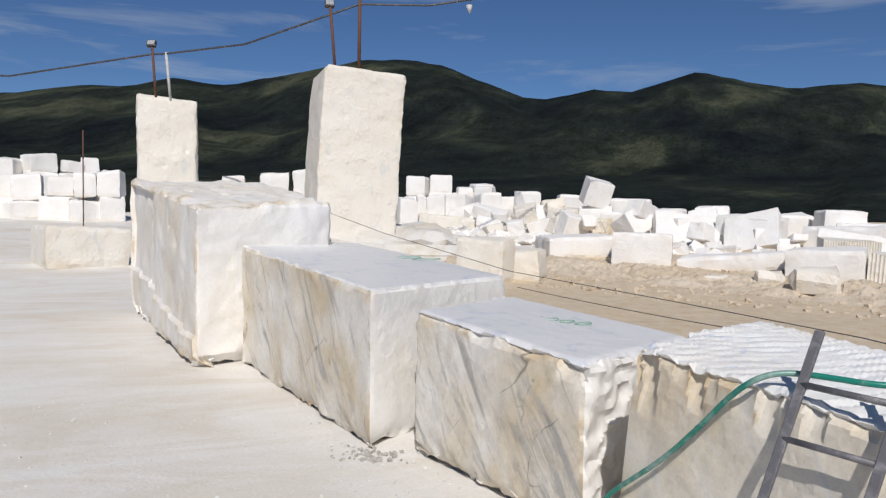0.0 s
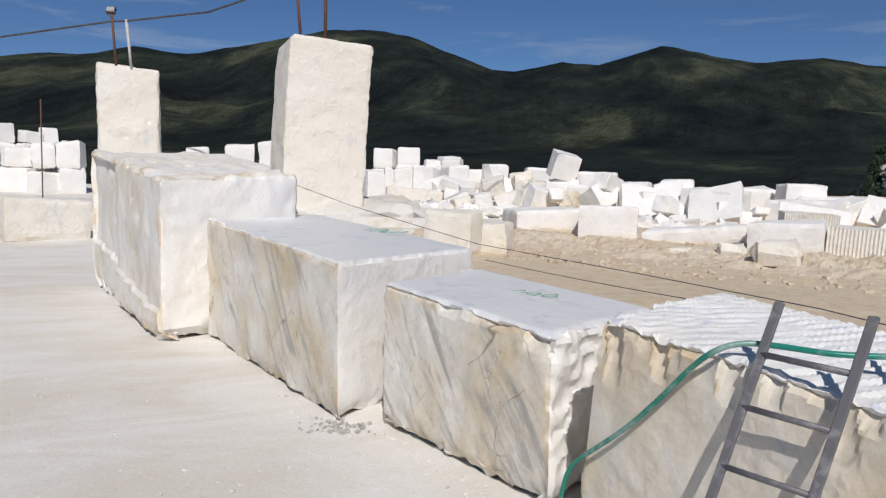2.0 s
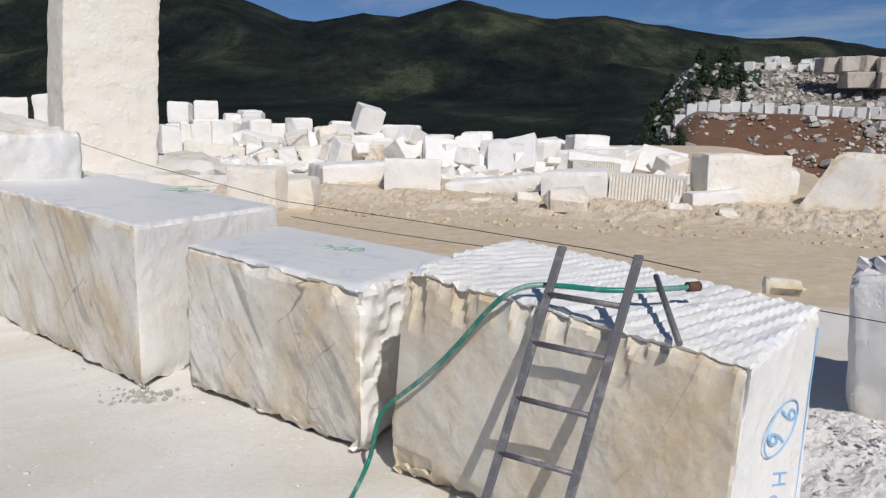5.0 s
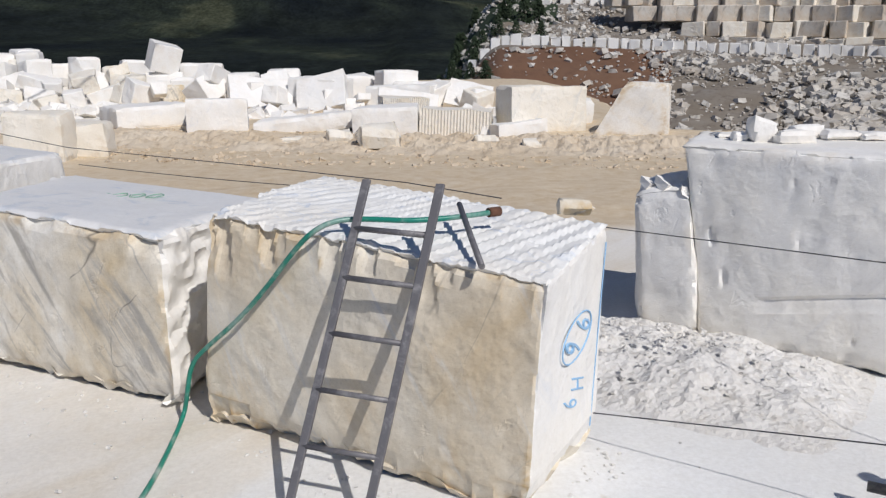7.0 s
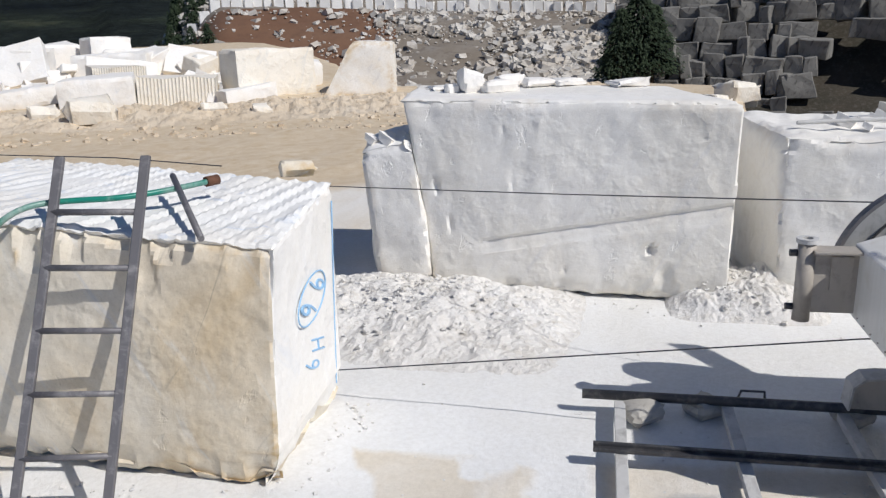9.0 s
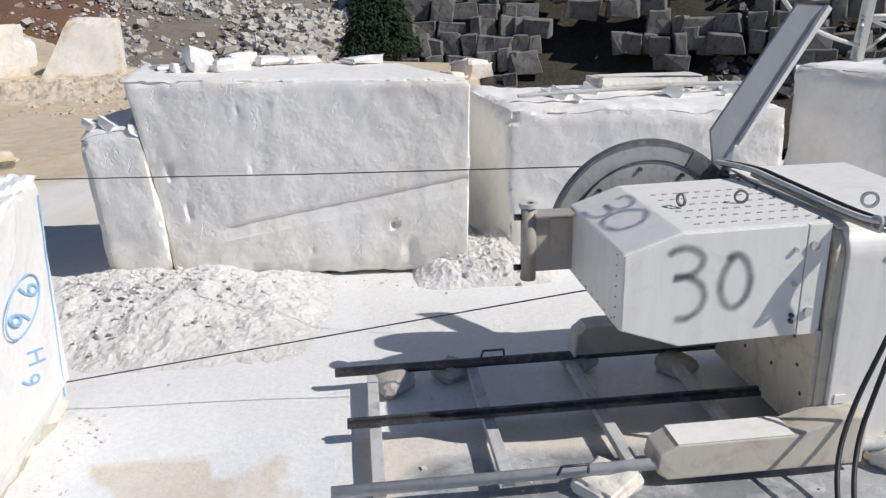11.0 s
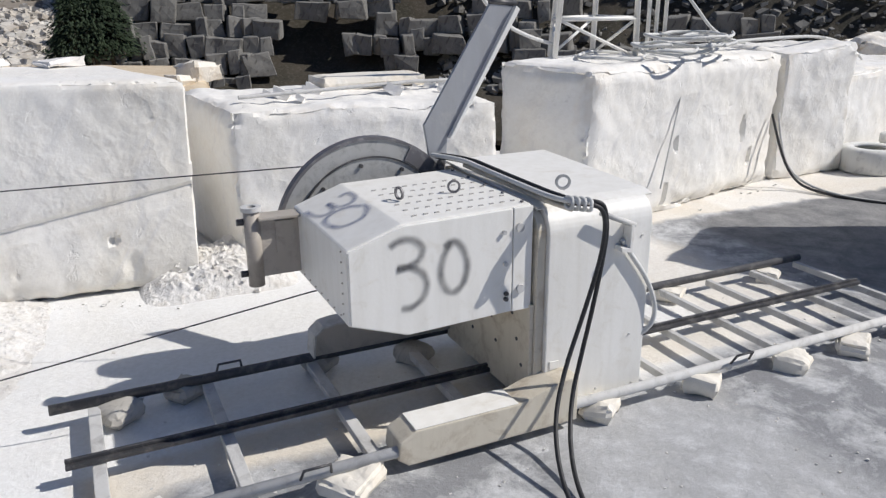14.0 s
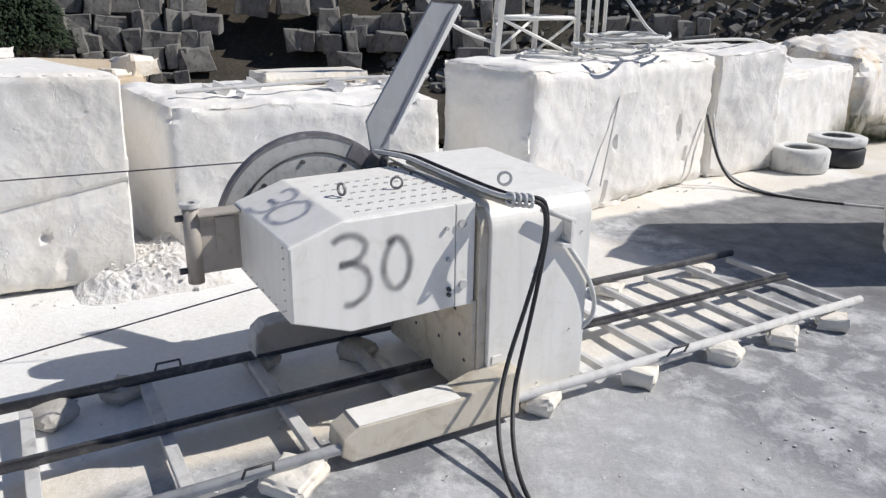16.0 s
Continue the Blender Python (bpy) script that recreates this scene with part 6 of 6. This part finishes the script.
def soil_ridge():
    verts, faces = [], []
    n, m = 420, 44
    for i in range(n + 1):
        x = -9 + 24 * i / n
        yc = 21.8 - 0.33 * x
        for j in range(m + 1):
            b = 2 * j / m - 1
            y = yc + 2.2 * b
            k = max(0.0, 1 - b * b)
            z = ground_z(x, y) + k * (0.18 + 0.20 * noise.fractal(Vector((x, y, 0)) * 0.9, 1, 2, 4)) + 0.10 * k * noise.fractal(Vector((x, y, 0)) * 3.5, 1, 2, 5) - 0.04
            verts.append((x, y, z))
    for i in range(n):
        for j in range(m):
            o = i * (m + 1) + j
            faces.append((o, o + m + 1, o + m + 2, o + 1))
    return tagged(mesh_object("soil_bank", verts, faces, M_SOIL), "low bank of churned brown soil before the blocks", "soil bank", kind="structure")


soil_ridge()


def offcut():
    x = rnd.uniform(-16, 7.5)
    y = 28.4 - 0.33 * x + rnd.gauss(0, 1.6)
    return (x, y, ground_z(x, y) - 0.02, rnd.choice((0.15, 0.2, 0.3, 0.45, 0.6)) * rnd.uniform(0.6, 1.2))


scatter("marble_offcuts", 420, offcut, M_WHITE, "white marble offcuts lying among the stored blocks", "stones")
for i, (x, y, s, h) in enumerate([(1.75, 20.6, 1.25, 0.72), (0.75, 21.6, 0.8, 0.45), (4.6, 20.2, 0.7, 0.35), (-0.6, 22.0, 0.9, 0.2), (5.6, 19.2, 0.5, 0.3)]):
    small_stone(x, y, ground_z(x, y), s, h, M_PALE, "cream boulder on the bank of soil", 360 + i)

# ---- behind the saw: tyres, cables, mast ----
def tyre(x, y, z, r, h, mat, label):
    bm = bmesh.new()
    prof = [(0.55, 0.0), (0.9, 0.0), (1.0, 0.12), (1.0, 0.88), (0.9, 1.0), (0.58, 1.0), (0.52, 0.9), (0.8, 0.82), (0.8, 0.18), (0.52, 0.1)]
    n = 36
    loops = [[bm.verts.new((a * r * math.cos(2 * math.pi * k / n), a * r * math.sin(2 * math.pi * k / n), b * h)) for k in range(n)] for a, b in prof]
    for i in range(len(prof)):
        for k in range(n):
            a, b, m = loops[i], loops[(i + 1) % len(prof)], (k + 1) % n
            bm.faces.new((a[k], a[m], b[m], b[k])).smooth = True
    bmesh.ops.recalc_face_normals(bm, faces=bm.faces[:])
    ob = part("tyre", bm, mat)
    ob.location = (x, y, z)
    return tagged(ob, label, "tyre", group="old tyres")


tyre(11.15, -1.38, 0.0, 0.36, 0.30, M_DUSTRUBBER, "old tyre white with marble dust lying flat")
tyre(11.75, -1.85, 0.0, 0.36, 0.26, M_RUBBER, "old dark tyre lying on the ground")
tyre(11.75, -1.85, 0.26, 0.36, 0.12, M_DUSTRUBBER, "dusty tyre stacked on another tyre")
for k, (dz, mat, lab) in enumerate(((0.0, M_RUBBER, "black rubber cable hanging from the block to the ground"), (0.12, M_DUSTRUBBER, "dusty grey cable hanging from the block to the ground"))):
    tagged(cord("ground_cable", [(9.92 + dz, -0.25 - 0.5 * dz, 0.80), (9.72 + dz, -0.38, 0.42), (9.75 + dz, -0.55, 0.12), (9.7, -0.75 - dz, 0.02), (9.45, -1.2 - dz, 0.018), (9.42, -2.1 - 2 * dz, 0.018), (9.9, -4, 0.018)],
                0.015, mat, None, lab), category="cable")


def mast():
    root = new("lattice_mast")
    root.location = (8.35, 1.35, 1.49)
    tagged(root, "white steel lattice mast standing on the block", "lattice mast")
    legs = [((-0.35, 0.38), (-0.22, 0.22)), ((0.28, -0.28), (0.2, -0.24)), ((0.62, 0.25), (0.4, 0.15)), ((0.05, 0.55), (0.05, 0.35))]
    for (x0, y0), (x1, y1) in legs:
        part("leg", rod((x0, y0, 0), (x1, y1, 2.6), 0.03, 8), M_PAINT, root)
    for i in range(4):
        for z in (0.38, 1.1, 1.8):
            a, b = legs[i], legs[(i + 1) % 4]
            pa = Vector((*a[0], 0)).lerp(Vector((*a[1], 2.6)), z / 2.6)
            pb = Vector((*b[0], 0)).lerp(Vector((*b[1], 2.6)), z / 2.6)
            part("brace", rod(pa, pb, 0.02, 8), M_PAINT, root)
            pc = Vector((*b[0], 0)).lerp(Vector((*b[1], 2.6)), max(0, z - 0.38) / 2.6)
            part("brace", rod(pa, pc, 0.016, 8), M_PAINT, root)
    for x, y in ((0.95, -0.35), (1.08, -0.42), (0.75, -0.3)):
        part("pipe", rod((x, y, 0), (x + 0.03, y, 2.4), 0.022, 8), M_PAINT, root)


mast()
rnd = random.Random(21)
for i in range(9):
    x, y = 8.3 + rnd.uniform(-0.4, 1.7), 0.95 + rnd.uniform(-0.25, 0.5)
    y -= 0.45 * max(0, x - 8.6)
    r0 = rnd.uniform(0.18, 0.42)
    pts = [(x + r0 * 1.5 * math.cos(a), y + r0 * math.sin(a), 1.515 + 0.02 * i + 0.03 * abs(math.sin(a * 1.5 + i))) for a in [k * 0.62 + i for k in range(10 + 2 * (i % 3))]]
    tagged(cord("coiled_cable", pts, 0.016, M_DUSTRUBBER, None, "white dusted cable coiled on the block"), category="cable", group="cables on the block")
for pts in ([(8.15, 1.75, 1.62), (7.6, 2.0, 1.75), (7.0, 2.1, 2.05), (6.6, 2.3, 2.6)], [(8.9, 1.0, 2.5), (9.4, 0.65, 2.0), (9.75, 0.4, 1.62), (10.2, 0.15, 1.55)], [(9.3, 0.6, 1.56), (10.4, 0.0, 1.6), (11.6, -0.9, 1.58), (12.6, -1.2, 1.22)]):
    tagged(cord("hanging_cable", pts, 0.018, M_DUSTRUBBER, None, "white dusted cable running from the mast"), category="cable")
tagged(cord("steel_cable", [(8.55, 0.62, 1.52), (8.40, 0.55, 1.2), (8.02, 0.62, 0.3)], 0.008, M_DUSTSTEEL, None, "thin steel cable hanging down the block's face", smooth=False), category="cable")


def grass_tuft(x, y, h, n, seed):
    r = random.Random(seed)
    verts, faces = [], []
    for _ in range(n):
        a, d = r.uniform(0, 6.283), r.uniform(0, 0.28)
        px_, py_ = d * math.cos(a), d * math.sin(a)
        lean = Vector((r.uniform(-0.4, 0.4), r.uniform(-0.4, 0.4), 1)).normalized() * h * r.uniform(0.5, 1.1)
        o = len(verts)
        verts += [(px_ - 0.008, py_, 0), (px_ + 0.008, py_, 0), (px_ + lean.x, py_ + lean.y, lean.z)]
        faces.append((o, o + 1, o + 2))
    ob = mesh_object("grass_tuft", verts, faces, M_GRASS)
    ob.location = (x, y, 0)
    return tagged(ob, "tuft of dry green grass against the blocks", "grass", kind="stuff")


for i, (x, y, h) in enumerate([(11.15, -1.0, 0.3), (13.7, -2.45, 0.55), (13.95, -2.75, 0.5), (13.4, -2.2, 0.4), (14.2, -2.6, 0.6)]):
    grass_tuft(x, y, h, 220, i)
tagged(rock("marble_block", [(7.75, -1.87), (7.6, -3.4), (8.9, -3.6), (8.9, -2.05)], 0, (2.3, 2.3, 2.3, 2.3), M_WHITE, 0.07, 0.03, 0.08, seed=400), "tall white marble block beside the end of the rails", "marble block")
